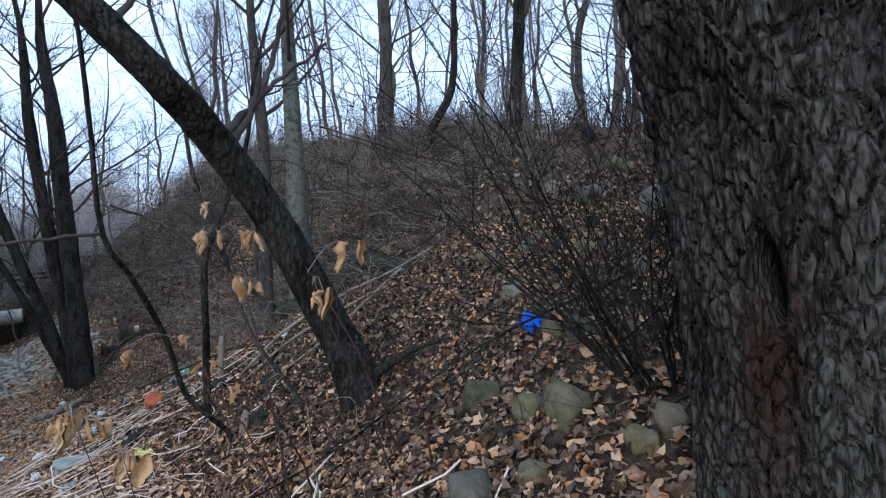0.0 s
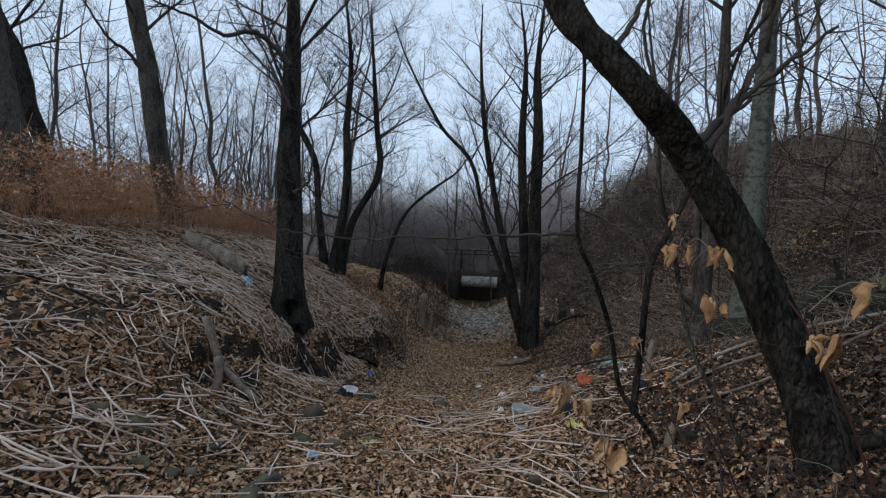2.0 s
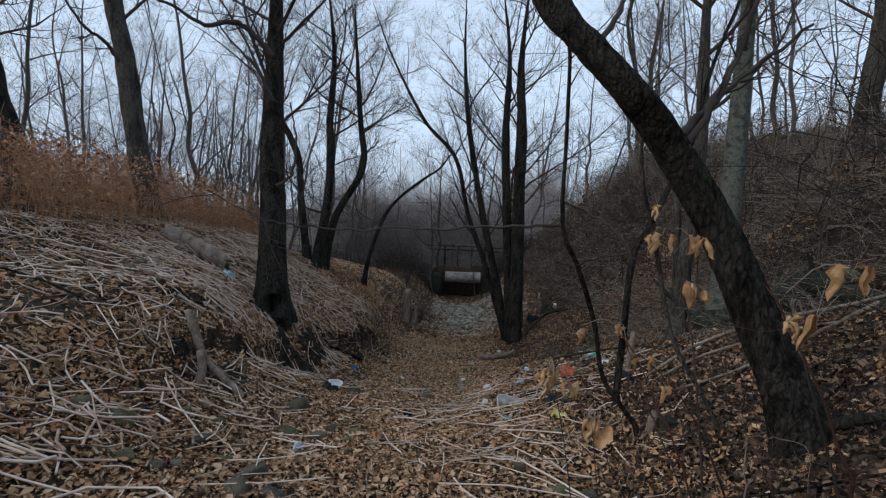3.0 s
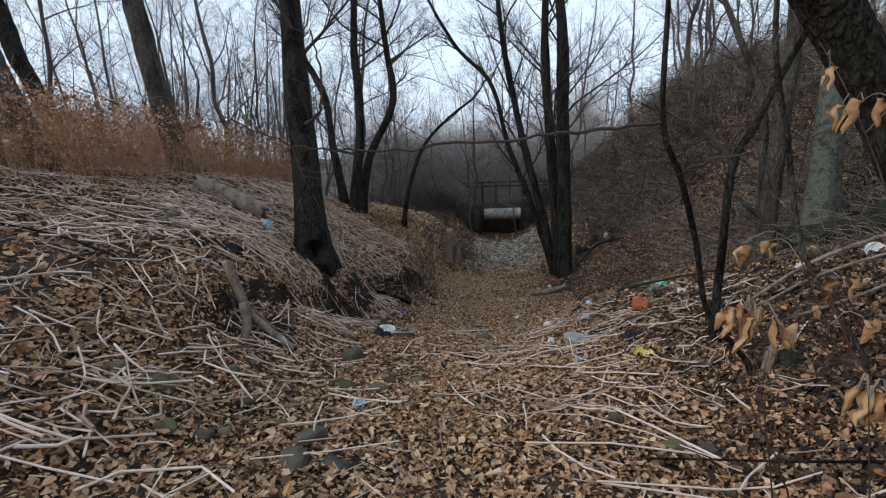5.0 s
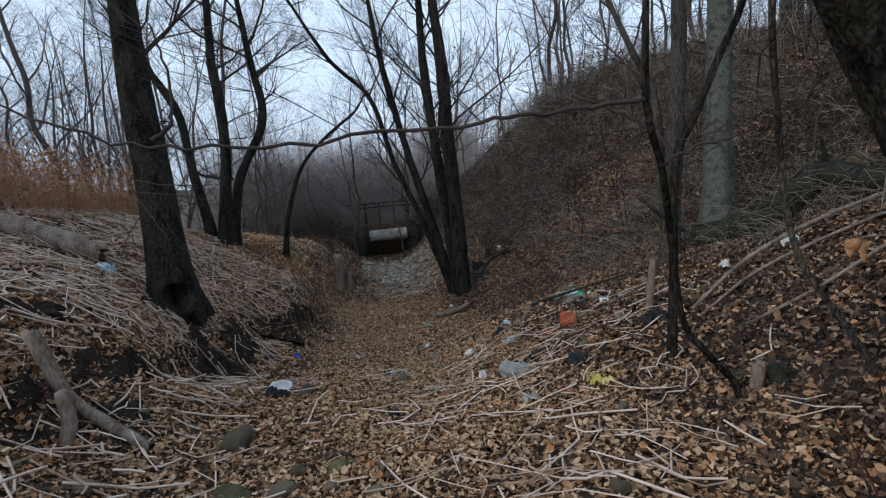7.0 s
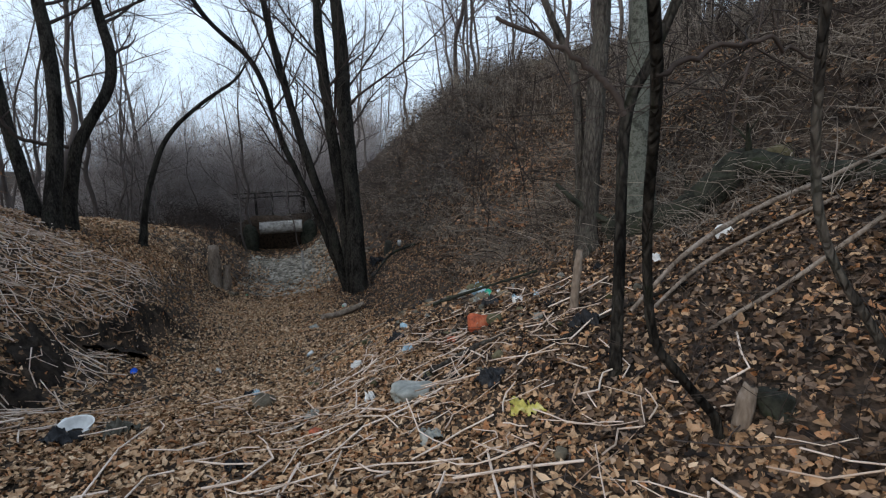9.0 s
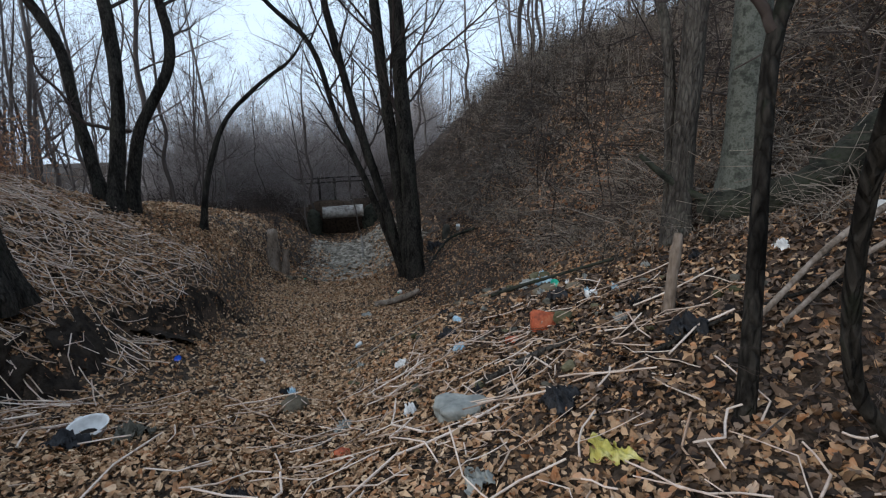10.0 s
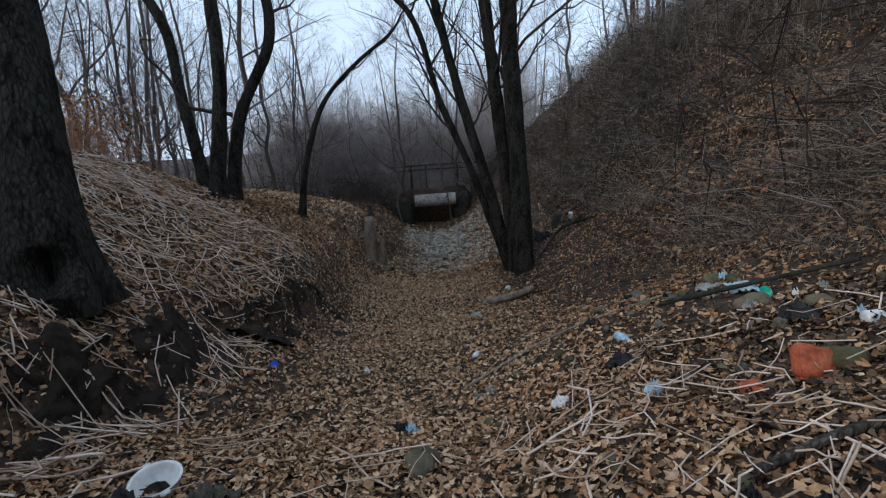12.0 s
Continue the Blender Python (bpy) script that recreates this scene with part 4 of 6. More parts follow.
thicket("hillside_brush", "bare brown shrubs on top of the stony slope", rng, u, v, rng.uniform(0.6, 1.8, len(u)), TWIG, 2, 0.006, 0.5, side_twigs=4)
u, v = strew(2300, 4, 19, -14, -7.4)
thicket("bracken", "rust-brown dead bracken and weeds on the bank's top", rng, u, v, rng.uniform(0.4, 1.9, len(u)), RUST_GRASS, 2, 0.005, 0.28, side_twigs=4, category="dead bracken")
u, v = strew(900, 44, 66, -22, 8)
thicket("hillside_brush", "grey bare shrubs at the end of the gully", rng, u, v, rng.uniform(1.0, 3.0, len(u)), HAZY_TWIG, 3, 0.02, 0.6, side_twigs=5)
u, v = strew(420, 16, 34, -34, -14)
thicket("hillside_brush", "tall grey bare shrubs behind the bracken", rng, u, v, rng.uniform(1.2, 4.2, len(u)), HAZY_WOOD_TWIG, 3, 0.012, 0.4, side_twigs=6)
u, v = strew(260, 1.2, 5.5, 1.7, 4.2)
thicket("hillside_brush", "thin dark bramble stems round the leaning tree", rng, u, v, rng.uniform(0.15, 0.65, len(u)), TWIG, 2, 0.0028, 0.9, side_twigs=3)
u, v = strew(260, 19, 30, -3.5, -1.0)
thicket("hillside_brush", "low dry weeds on the gully floor", rng, u, v, rng.uniform(0.2, 0.6, len(u)), TWIG, 3, 0.006, 0.6)
u, v = strew(220, 14, 22, 1.5, 4.5)
thicket("hillside_brush", "low dry weeds round the foot of the trees", rng, u, v, rng.uniform(0.2, 0.7, len(u)), TWIG, 3, 0.005, 0.8)


def leaf_spray(name, label, rng, u, v, low, high, n, mat, size):
    """Dead leaves that hang on stems above the ground."""
    x, y = from_uv(u, v)
    k = rng.integers(0, len(x), n)
    at = np.stack([x[k] + rng.normal(0, 0.3, n), y[k] + rng.normal(0, 0.3, n), terrain(x[k], y[k]) + rng.uniform(low, high, n)], 1)
    w = leaf_shapes(rng, n) * rng.uniform(0.6, 1.3, n)[:, None, None] * size
    q = rng.normal(0, 1, (n, 3))
    q /= np.linalg.norm(q, axis=1)[:, None]
    b = np.cross(q, rng.normal(0, 1, (n, 3)))
    b /= np.linalg.norm(b, axis=1)[:, None]
    c = np.cross(q, b)
    w = at[:, None] + w[..., :1] * q[:, None] + w[..., 1:2] * b[:, None] + w[..., 2:] * c[:, None]
    s = Soup()
    s.add(w.reshape(-1, 3), (LEAF_TRIS[None] + 12 * np.arange(n)[:, None, None]).reshape(-1, 3))
    return tagged(part(name, s, mat, smooth=False), label, "dead leaves", kind="stuff")


u, v = strew(1100, 5, 19, -13.5, -7.6)
leaf_spray("bracken_fronds", "rust-brown curled fronds of dead bracken", rng, u, v, 0.2, 1.6, 10000, RUST_GRASS, 0.085)
u, v = strew(60, 14, 18, 5.5, 7.5)
leaf_spray("bracken_fronds", "orange-brown dead leaves on a hillside bush", rng, u, v, 0.0, 0.5, 500, RUST_GRASS, 0.11)


side = np.random.default_rng(77)
u, v = side.uniform(29, 42, 150), np.where(side.random(150) < 0.6, side.uniform(-10, -3.2, 150), side.uniform(2.8, 6, 150))
thicket("hillside_brush", "bare grey-brown shrubs on both sides of the far hollow", side, u, v, side.uniform(0.6, 2.2, 150), TWIG, 3, 0.012, 0.6, side_twigs=5)

u, v = side.uniform(40.5, 45.5, 230), side.uniform(-7, 6, 230)
keep = (u > 42.2) | (v < -2.2) | (v > 2.6)
u, v = u[keep], v[keep]
thicket("hillside_brush", "dark tangled brush over and beside the pipe", side, u, v, side.uniform(0.8, 3.0, len(u)), TWIG, 4, 0.012, 0.7, side_twigs=6)
u, v = side.uniform(20, 33, 1500), side.uniform(-2.2, 3.2, 1500)
litter("leaf_litter", "scattered leaves over the rubble", side, u, v, side.uniform(0.08, 0.2, 1500), LEAF, side.uniform(0.05, 0.2, 1500), 0.4, far=True)

# ---- the wood around: bare trees of five builds, repeated ----
def wood_tree(seed, height, r, mat):
    g = np.random.default_rng(seed)
    lean = g.normal(0, 0.05, 2)
    pts = [(0, 0, 0)]
    for k in range(1, 6):
        h = height * 0.55 * k / 5
        pts.append((lean[0] * h + g.normal(0, 0.09), lean[1] * h + g.normal(0, 0.09), h))
    return tree("wood_tree", pts, r, r * 0.6, "bare grey-brown tree of the winter wood", seed, mat, top=height * 0.45, limbs=14, sides=6, first=0.16, kids=(7, 5), group="bare trees of the wood", reach=1.2, whole=True, flare=1.2, twig=HAZY_WOOD_TWIG)


models = [wood_tree(200 + k, h, r, m) for k, (h, r, m) in enumerate(((9, 0.055, HAZY_WOOD), (11, 0.08, HAZY_WOOD), (7.5, 0.035, HAZY_WOOD), (12, 0.11, HAZY_WOOD), (6, 0.028, HAZY_WOOD), (10, 0.07, HAZY_WOOD), (8.5, 0.045, HAZY_WOOD)))]
spots = []
for n, u0, u1, v0, v1 in ((60, 22, 50, -24, -7), (60, 10, 42, -36, -13), (34, 16, 48, 10, 20), (30, 4, 16, 11, 22), (50, 50, 85, -40, 30), (12, -2, 12, -30, -15), (14, -8, 4, 9, 22), (16, -14, -5, -12, 12), (16, 36, 60, -6, 8)):
    for _ in range(n):
        spots.append((rng.uniform(u0, u1), rng.uniform(v0, v1)))
for k, (uu, vv) in enumerate(spots):
    x, y = (float(q) for q in from_uv(uu, vv))
    place = Matrix.Translation((x, y, float(terrain(x, y)[0]) - 0.05)) @ Euler((rng.normal(0, 0.07), rng.normal(0, 0.07), rng.uniform(0, 6.28))).to_matrix().to_4x4() @ Matrix.Scale(rng.uniform(0.75, 1.35), 4)
    if k < len(models):
        models[k].matrix_basis = place
    else:
        copy_thing(models[k % len(models)], place)


# ---- grey-brown bushes, haze in their colour, that close the end of the gully ----
def bush_model(seed, height):
    g = np.random.default_rng(seed)
    root = thing("bush", (0, 0, 0), "dense bare grey-brown bush at the gully's end", "bush", "bushes at the end of the gully")
    s = Soup()
    for _ in range(12):
        a = g.uniform(0, 2 * np.pi)
        way = np.array([math.cos(a) * g.uniform(0.1, 0.9), math.sin(a) * g.uniform(0.1, 0.9), 1.0])
        grow(g, s, (0.3 * math.cos(a), 0.3 * math.sin(a), -0.1), way, height * g.uniform(0.6, 1.0), 0.025, 0, (7, 4), 0.12)
    # fine twigs that fill an uneven dome
    n = 1300
    way = g.normal(0, 1, (n, 3))
    way /= np.linalg.norm(way, axis=1)[:, None]
    way[:, 2] = np.abs(way[:, 2])
    az = np.arctan2(way[:, 1], way[:, 0])
    out = g.uniform(0.35, 1.0, n) ** 0.6 * (0.85 + 0.15 * np.sin(3 * az + seed) * np.cos(5 * way[:, 2] + az))
    at = way * out[:, None] * np.array([0.36, 0.36, 0.88]) * height
    tip = g.normal(0, 0.3, (n, 3)) + way * 0.35 + np.array([0, 0, 0.12])
    for p, d, bend in zip(at, tip, g.normal(0, 0.07, (n, 3))):
        s.line(np.stack([p, p + d * 0.5 + bend, p + d]), np.array([0.016, 0.012, 0.006]), 3)
    part("crown", s, HAZY_TWIG, root)["kind"] = "stuff"
    return root


bushes = [bush_model(400 + k, h) for k, h in enumerate((7.5, 5.5, 9.0))]
for k in range(64):
    uu, vv = rng.uniform(45, 70), rng.uniform(-22, 12)
    if k < 26:
        uu, vv = rng.uniform(44.5, 52), rng.uniform(-11, 6)
    x, y = (float(q) for q in from_uv(uu, vv))
    place = Matrix.Translation((x, y, float(terrain(x, y)[0]))) @ Matrix.Rotation(rng.uniform(0, 6.28), 4, "Z") @ Matrix.Scale(rng.uniform(0.7, 1.3), 4)
    if k < 3:
        bushes[k].matrix_basis = place
    else:
        copy_thing(bushes[k % 3], place)


# ---- loose things ----
def on_ground(x, y, lift=0.0):
    return Vector((x, y, float(terrain(x, y)[0]) + lift))


def blob(seed, size, rough=0.3, flat=0.5, cuts=3):
    """A rounded, uneven lump as a bmesh, resting near z = 0."""
    bm = bmesh.new()
    bmesh.ops.create_icosphere(bm, subdivisions=cuts, radius=1)
    off = Vector((seed * 3.7, seed * 1.3, seed * 2.1))
    for w in bm.verts:
        k = 1 + rough * (noise.noise(w.co * 1.1 + off) * 1.6 + 0.5 * noise.noise(w.co * 2.7 + off))
        c = w.co * k
        for ax in range(3):
            lim = 0.78 + 0.12 * math.sin(seed + ax)
            if abs(c[ax]) > lim:
                c[ax] = math.copysign(lim + (abs(c[ax]) - lim) * flat, c[ax])
        w.co = Vector((c.x * size[0] / 2, c.y * size[1] / 2, c.z * size[2] / 2))
    return bm


def stone(x, y, size, mat, label, seed, turn=0.0, sunk=0.38, tip=(0, 0), group="loose stones"):
    ob = part("stone", blob(seed, size), mat)
    ob.matrix_basis = Matrix.Translation(on_ground(x, y, size[2] * (0.5 - sunk))) @ Euler((tip[0], tip[1], turn)).to_matrix().to_4x4()
    return tagged(ob, label, "stone", group)


for k, (x, y, w, d, h, mat, label) in enumerate((
        (0.20, 3.0, 0.24, 0.2, 0.26, MOSS_STONE, "grey-green rounded stone in the leaves"),
        (0.61, 2.45, 0.26, 0.22, 0.3, MOSS_STONE, "grey-green upright stone with moss at its foot"),
        (0.96, 2.05, 0.17, 0.15, 0.18, STONE, "yellowish rounded stone beside the thick tree"),
        (0.08, 2.2, 0.27, 0.24, 0.22, GREY_STONE, "large grey stone sunk in the leaves"),
        (0.37, 2.15, 0.18, 0.14, 0.13, MOSS_STONE, "green mossy stone sunk in the leaves"),
        (0.45, 2.62, 0.2, 0.18, 0.16, MOSS_STONE, "green mossy stone behind a larger one"),
        (0.88, 3.15, 0.24, 0.2, 0.22, GREY_STONE, "grey rounded stone on the slope"),
        (0.74, 3.4, 0.3, 0.16, 0.16, MOSS_STONE, "long mossy stone beside a blue scrap"),
        (-1.13, 9.58, 0.4, 0.3, 0.28, MOSS_STONE, "pale green stone on the hillside"),
        (0.6, 4.29, 0.22, 0.2, 0.18, GREY_STONE, "grey stone on the slope"),
        (0.72, 4.35, 0.2, 0.18, 0.16, STONE, "brownish stone on the slope"),
        (0.9, 5.08, 0.26, 0.2, 0.2, GREY_STONE, "pale grey stone high on the slope"),
        (1.05, 5.3, 0.3, 0.22, 0.18, GREY_STONE, "flat grey stone high on the slope"),
        (0.82, 2.0, 0.14, 0.12, 0.16, MOSS_STONE, "dark mossy stone beside the thick tree"),
        (1.98, 4.52, 0.25, 0.16, 0.5, GREY_STONE, "upright pale grey slab on the slope"),
        (1.5, 3.6, 0.22, 0.2, 0.18, GREY_STONE, "grey stone under the shrub"),
        (1.3, 4.4, 0.28, 0.22, 0.2, MOSS_STONE, "greenish stone on the slope"),
        (1.7, 5.5, 0.35, 0.3, 0.25, GREY_STONE, "grey boulder high on the slope"),
        (0.5, 5.6, 0.3, 0.24, 0.2, MOSS_STONE, "mossy boulder high on the slope"),
        (2.3, 6.3, 0.5, 0.3, 0.3, MOSS_STONE, "dark boulder at the top of the slope"),
        (1.6, 6.9, 0.45, 0.3, 0.3, GREY_STONE, "grey boulder at the top of the slope"),
        (-5.85, 2.76, 0.40, 0.26, 0.27, STONE, "angular brown stone with a groove"),
        (-4.74, 1.22, 0.21, 0.17, 0.1, GREY_STONE, "flat grey stone on the path"),
        (-5.02, 0.66, 0.34, 0.24, 0.17, MOSS_STONE, "yellow-green mossy stone on the path's edge"),
        (-5.30, 0.42, 0.2, 0.17, 0.15, STONE, "brown rounded stone on the path's edge"),
        (-4.55, 1.5, 0.11, 0.1, 0.09, STONE, "small brown pebble beside the flat stone"),
        (-5.34, 1.26, 0.15, 0.13, 0.12, MOSS_STONE, "small mossy stone on the path"),
        (-5.62, 1.58, 0.17, 0.15, 0.13, STONE, "small reddish-brown stone on the path"),
        (-5.02, 2.22, 0.28, 0.2, 0.12, MOSS_STONE, "flat mossy stone in the leaves"),
        (-4.8, 2.45, 0.26, 0.2, 0.12, STONE, "flat brown stone in the leaves"),
        (-4.67, 2.87, 0.24, 0.18, 0.1, MOSS_STONE, "flat yellow-green stone in the leaves"),
        (-4.32, 0.55, 0.19, 0.16, 0.1, MOSS_STONE, "mossy stone among stalks"),
        (-4.2, 0.75, 0.15, 0.12, 0.1, STONE, "brown stone among stalks"),
        (-4.3, 1.28, 0.16, 0.12, 0.08, MOSS_STONE, "small mossy stone among stalks"),
        (-3.88, 1.36, 0.34, 0.16, 0.16, GREY_STONE, "long grey slab standing out of the leaves"),
        (-3.55, 1.1, 0.32, 0.2, 0.14, STONE, "brown flat stone sunk in the leaves"),
        (-3.43, 1.32, 0.24, 0.18, 0.1, GREY_STONE, "grey-green flat stone in the leaves"),
        (-2.2, 3.21, 0.2, 0.16, 0.13, MOSS_STONE, "yellow-green stone in the leaves"),
        (-2.05, 3.45, 0.19, 0.13, 0.1, GREY_STONE, "small grey stone in the leaves"),
        (-8.66, 1.7, 0.24, 0.18, 0.16, MOSS_STONE, "yellowish stone on the bank"),
        (-8.9, 1.55, 0.24, 0.18, 0.12, STONE, "brown stone on the bank"),
        (-9.4, 1.5, 0.26, 0.22, 0.2, STONE, "rounded stone half buried in the bank"),
        (-9.7, 1.75, 0.24, 0.2, 0.2, STONE, "rounded brown stone half buried in the bank"),
        (-6.35, 5.5, 0.34, 0.24, 0.2, STONE, "brown rounded stone on the gully floor"),
        (-5.11, 4.89, 0.16, 0.12, 0.08, ORANGE, "reddish brick fragment in the leaves"),
        (-4.28, 7.15, 0.26, 0.2, 0.24, MOSS_STONE, "greenish stone behind the painted one"),
        (-4.7, 6.95, 0.2, 0.16, 0.12, ORANGE, "reddish stone half covered by leaves"),
        (-1.93, 4.8, 0.3, 0.24, 0.16, MOSS_BARK, "dark grey stone beside the stump"),
        (-5.64, 9.99, 0.3, 0.22, 0.14, MOSS_STONE, "yellow-green stone at the foot of the hill"),
        (-5.3, 9.6, 0.26, 0.2, 0.12, MOSS_STONE, "yellow-green stone beside others"),
        (-5.0, 8.7, 0.34, 0.24, 0.16, STONE, "buff stone leaning beside a plank"),
        (-4.5, 8.3, 0.26, 0.2, 0.14, STONE, "buff stone among stalks"),
        (-5.9, 9.4, 0.28, 0.18, 0.1, GREY_STONE, "flat pale stone in the leaves"),
        (-6.6, 10.2, 0.3, 0.2, 0.1, GREY_STONE, "flat pale stone in the leaves"),
        (-6.2, 9.3, 0.2, 0.16, 0.08, STONE, "small buff stone in the leaves"),
        (-6.9, 9.6, 0.24, 0.2, 0.1, STONE, "small buff stone in the leaves"),
        (-11.5, 16.76, 0.5, 0.16, 0.75, GREY_STONE, "upright stone slab leaning against the bank"),
        (-15.5, 13.3, 0.4, 0.3, 0.2, STONE, "stone at the foot of a pale stub"),
        (-15.35, 13.05, 0.35, 0.3, 0.2, STONE, "stone at the foot of a pale stub"))):
    stone(x, y, (w, d, h), mat, label, k + 1, turn=0.7 * k, tip=(0.2 * math.sin(k), 0.2 * math.cos(2 * k)))

# painted stone, standing on edge
bm = bmesh.new()
bmesh.ops.create_cube(bm, size=1, matrix=Matrix.Diagonal((0.27, 0.08, 0.21, 1)))
bmesh.ops.bevel(bm, geom=bm.edges[:], offset=0.018, segments=2, affect="EDGES")
bmesh.ops.subdivide_edges(bm, edges=bm.edges[:], cuts=2, use_grid_fill=True)
for w in bm.verts:
    w.co += Vector((0.012, 0.012, 0.03)) * noise.noise(w.co * 9)
ob = part("painted_stone", bm, ORANGE)
ob.matrix_basis = Matrix.Translation(on_ground(-4.42, 7.02, 0.11)) @ Euler((-0.5, 0.15, 0.75)).to_matrix().to_4x4()
tagged(ob, "orange-red painted square stone leaning among stalks", "stone")


def lathe(profile, n=32):
    """A turned shape from (radius, height) pairs."""
    bm = bmesh.new()
    rings = [[bm.verts.new((r * math.cos(2 * math.pi * k / n), r * math.sin(2 * math.pi * k / n), z)) for k in range(n)] for r, z in profile]
    for a, b in zip(rings, rings[1:]):
        for k in range(n):
            bm.faces.new((a[k], a[(k + 1) % n], b[(k + 1) % n], b[k]))
    bm.faces.new(list(reversed(rings[0])))
    bm.faces.new(rings[-1])
    return bm


# white bowl with leaves in it
bowl = thing("bowl", on_ground(-7.36, 4.22, 0.0), "dirty white plastic bowl standing in the leaves", "bowl")
bowl.rotation_euler = (0.06, 0.12, 0)
part("body", lathe(((0.07, 0.0), (0.085, 0.01), (0.125, 0.07), (0.138, 0.12), (0.150, 0.125), (0.152, 0.132), (0.140, 0.134), (0.131, 0.125), (0.118, 0.07), (0.08, 0.022), (0.01, 0.02))), PLASTIC, bowl)
for sx in (-1, 1):
    bm = bmesh.new()
    bmesh.ops.create_cube(bm, size=1, matrix=Matrix.Translation((sx * 0.158, 0, 0.126)) @ Matrix.Diagonal((0.035, 0.055, 0.012, 1)))
    bmesh.ops.bevel(bm, geom=bm.edges[:], offset=0.004, segments=2, affect="EDGES")
    part("lug", bm, PLASTIC, bowl)
part("wet_leaves", blob(5, (0.17, 0.15, 0.05), 0.3), MUD, bowl, "black wet leaves").location = (0.0, 0, 0.035)


def crumple(seed, w, d, h, rough, n=26):
    """A crumpled sheet, domed in the middle."""
    s = Soup()
    a = np.linspace(-1, 1, n)
    X, Y = np.meshgrid(a, a, indexing="ij")
    X, Y = X * np.sqrt(1 - Y**2 / 2), Y * np.sqrt(1 - X**2 / 2)
    r, turn = np.hypot(X, Y), np.arctan2(Y, X)
    edge = 1 + r * (0.22 * np.sin(3 * turn + seed) + 0.13 * np.sin(7 * turn + 2 * seed) + 0.06 * np.sin(13 * turn + seed))
    q = np.array([noise.fractal(Vector((x * 2.2, y * 2.2, seed)), 0.7, 2.2, 4) for x, y in zip(X.ravel(), Y.ravel())]).reshape(n, n)
    Z = h * np.clip(1 - r**2, 0, 1) + 1.3 * rough * q
    v = np.stack([X * edge * w / 2, Y * edge * d / 2, Z], -1).reshape(-1, 3)
    i, j = np.arange(n - 1)[:, None] * n, np.arange(n - 1)[None]
    s.add(v, np.stack([i + j, i + n + j, i + n + j + 1, i + j + 1], -1).reshape(-1, 4))
    return s


def scrap(name, x, y, w, d, h, mat, label, category, seed, turn=0.0, rough=0.03, lift=0.03):
    ob = part(name, crumple(seed, w, d, h, rough), mat)
    up = Vector(slope_up(np.array([x]), np.array([y]))[0])
    ob.matrix_basis = Matrix.Translation(on_ground(x, y, lift)) @ up.to_track_quat("Z", "Y").to_matrix().to_4x4() @ Matrix.Rotation(turn, 4, "Z")
    mod = ob.modifiers.new("thickness", "SOLIDIFY")
    mod.thickness = 0.002
    return tagged(ob, label, category)


ob = part("plastic_bag", blob(3, (0.44, 0.30, 0.19), 0.34, 0.6, 4), BAG)
ob.matrix_basis = Matrix.Translation(on_ground(-4.5, 5.52, 0.05)) @ Euler((0.1, 0.1, 0.7)).to_matrix().to_4x4()
tagged(ob, "crumpled grey plastic bag lying on the leaves", "plastic bag")
scrap("plastic_scrap", -3.34, 5.0, 0.28, 0.15, 0.03, YELLOW, "torn yellow plastic wrapper in the leaves", "wrapper", 7, 0.7, 0.04)
scrap("plastic_scrap", 0.63, 3.5, 0.20, 0.13, 0.05, BLUE, "bright blue plastic scrap among stones", "wrapper", 9, 0.2, 0.07, 0.08)
scrap("cloth_rag", -6.95, 4.35, 0.28, 0.2, 0.07, GREY_STONE, "grey-green rag beside the white bowl", "rag", 11, 0.5, 0.08, 0.04)
scrap("plastic_scrap", -11.2, 3.75, 0.32, 0.26, 0.08, PALE_BLUE, "pale blue plastic scrap on the bank", "wrapper", 12, 0.5, 0.07)
scrap("plastic_bag", -3.1, 6.3, 0.32, 0.24, 0.1, BLACK_FILM, "black plastic film beside the sapling", "plastic bag", 13, 0.3, 0.08)
scrap("plastic_bag", -3.75, 5.5, 0.34, 0.24, 0.06, BLACK_FILM, "crumpled black plastic in the leaves", "plastic bag", 14, 0.3, 0.06)
scrap("plastic_bag", -4.6, 8.0, 0.3, 0.22, 0.06, BLACK_FILM, "black plastic film among stalks", "plastic bag", 15, 1.0, 0.06)
scrap("plastic_bag", -5.7, 7.3, 0.24, 0.18, 0.06, BLACK_FILM, "black plastic film in the leaves", "plastic bag", 16, 1.4, 0.06)
scrap("plastic_bag", -7.2, 4.0, 0.3, 0.22, 0.08, BLACK_FILM, "black wet plastic behind the bowl", "plastic bag", 17, 0.4, 0.06)
scrap("plastic_bag", -11.75, 16.3, 0.7, 0.4, 0.2, BLACK_FILM, "dark bag under the stone slab", "plastic bag", 18, 0.4, 0.1)
scrap("plastic_scrap", -5.2, 9.15, 0.5, 0.2, 0.04, PALE_BLUE, "pale blue plastic sheet among stones", "wrapper", 19, 0.6, 0.04)
scrap("plastic_scrap", -5.6, 9.5, 0.3, 0.16, 0.04, BAG, "grey plastic film among stones", "wrapper", 20, 1.6, 0.04)
scrap("plastic_scrap", -9.9, 10.6, 0.3, 0.2, 0.05, BAG, "grey plastic film on the gully floor", "wrapper", 21, 1.6, 0.05)
scrap("plastic_scrap", -5.55, 5.35, 0.2, 0.14, 0.03, BAG, "pale plastic film in the leaves", "wrapper", 22, 0.6, 0.04)
scrap("plastic_scrap", -3.95, 4.72, 0.2, 0.16, 0.03, BAG, "pale green-grey film in the leaves", "wrapper", 23, 0.6, 0.03)


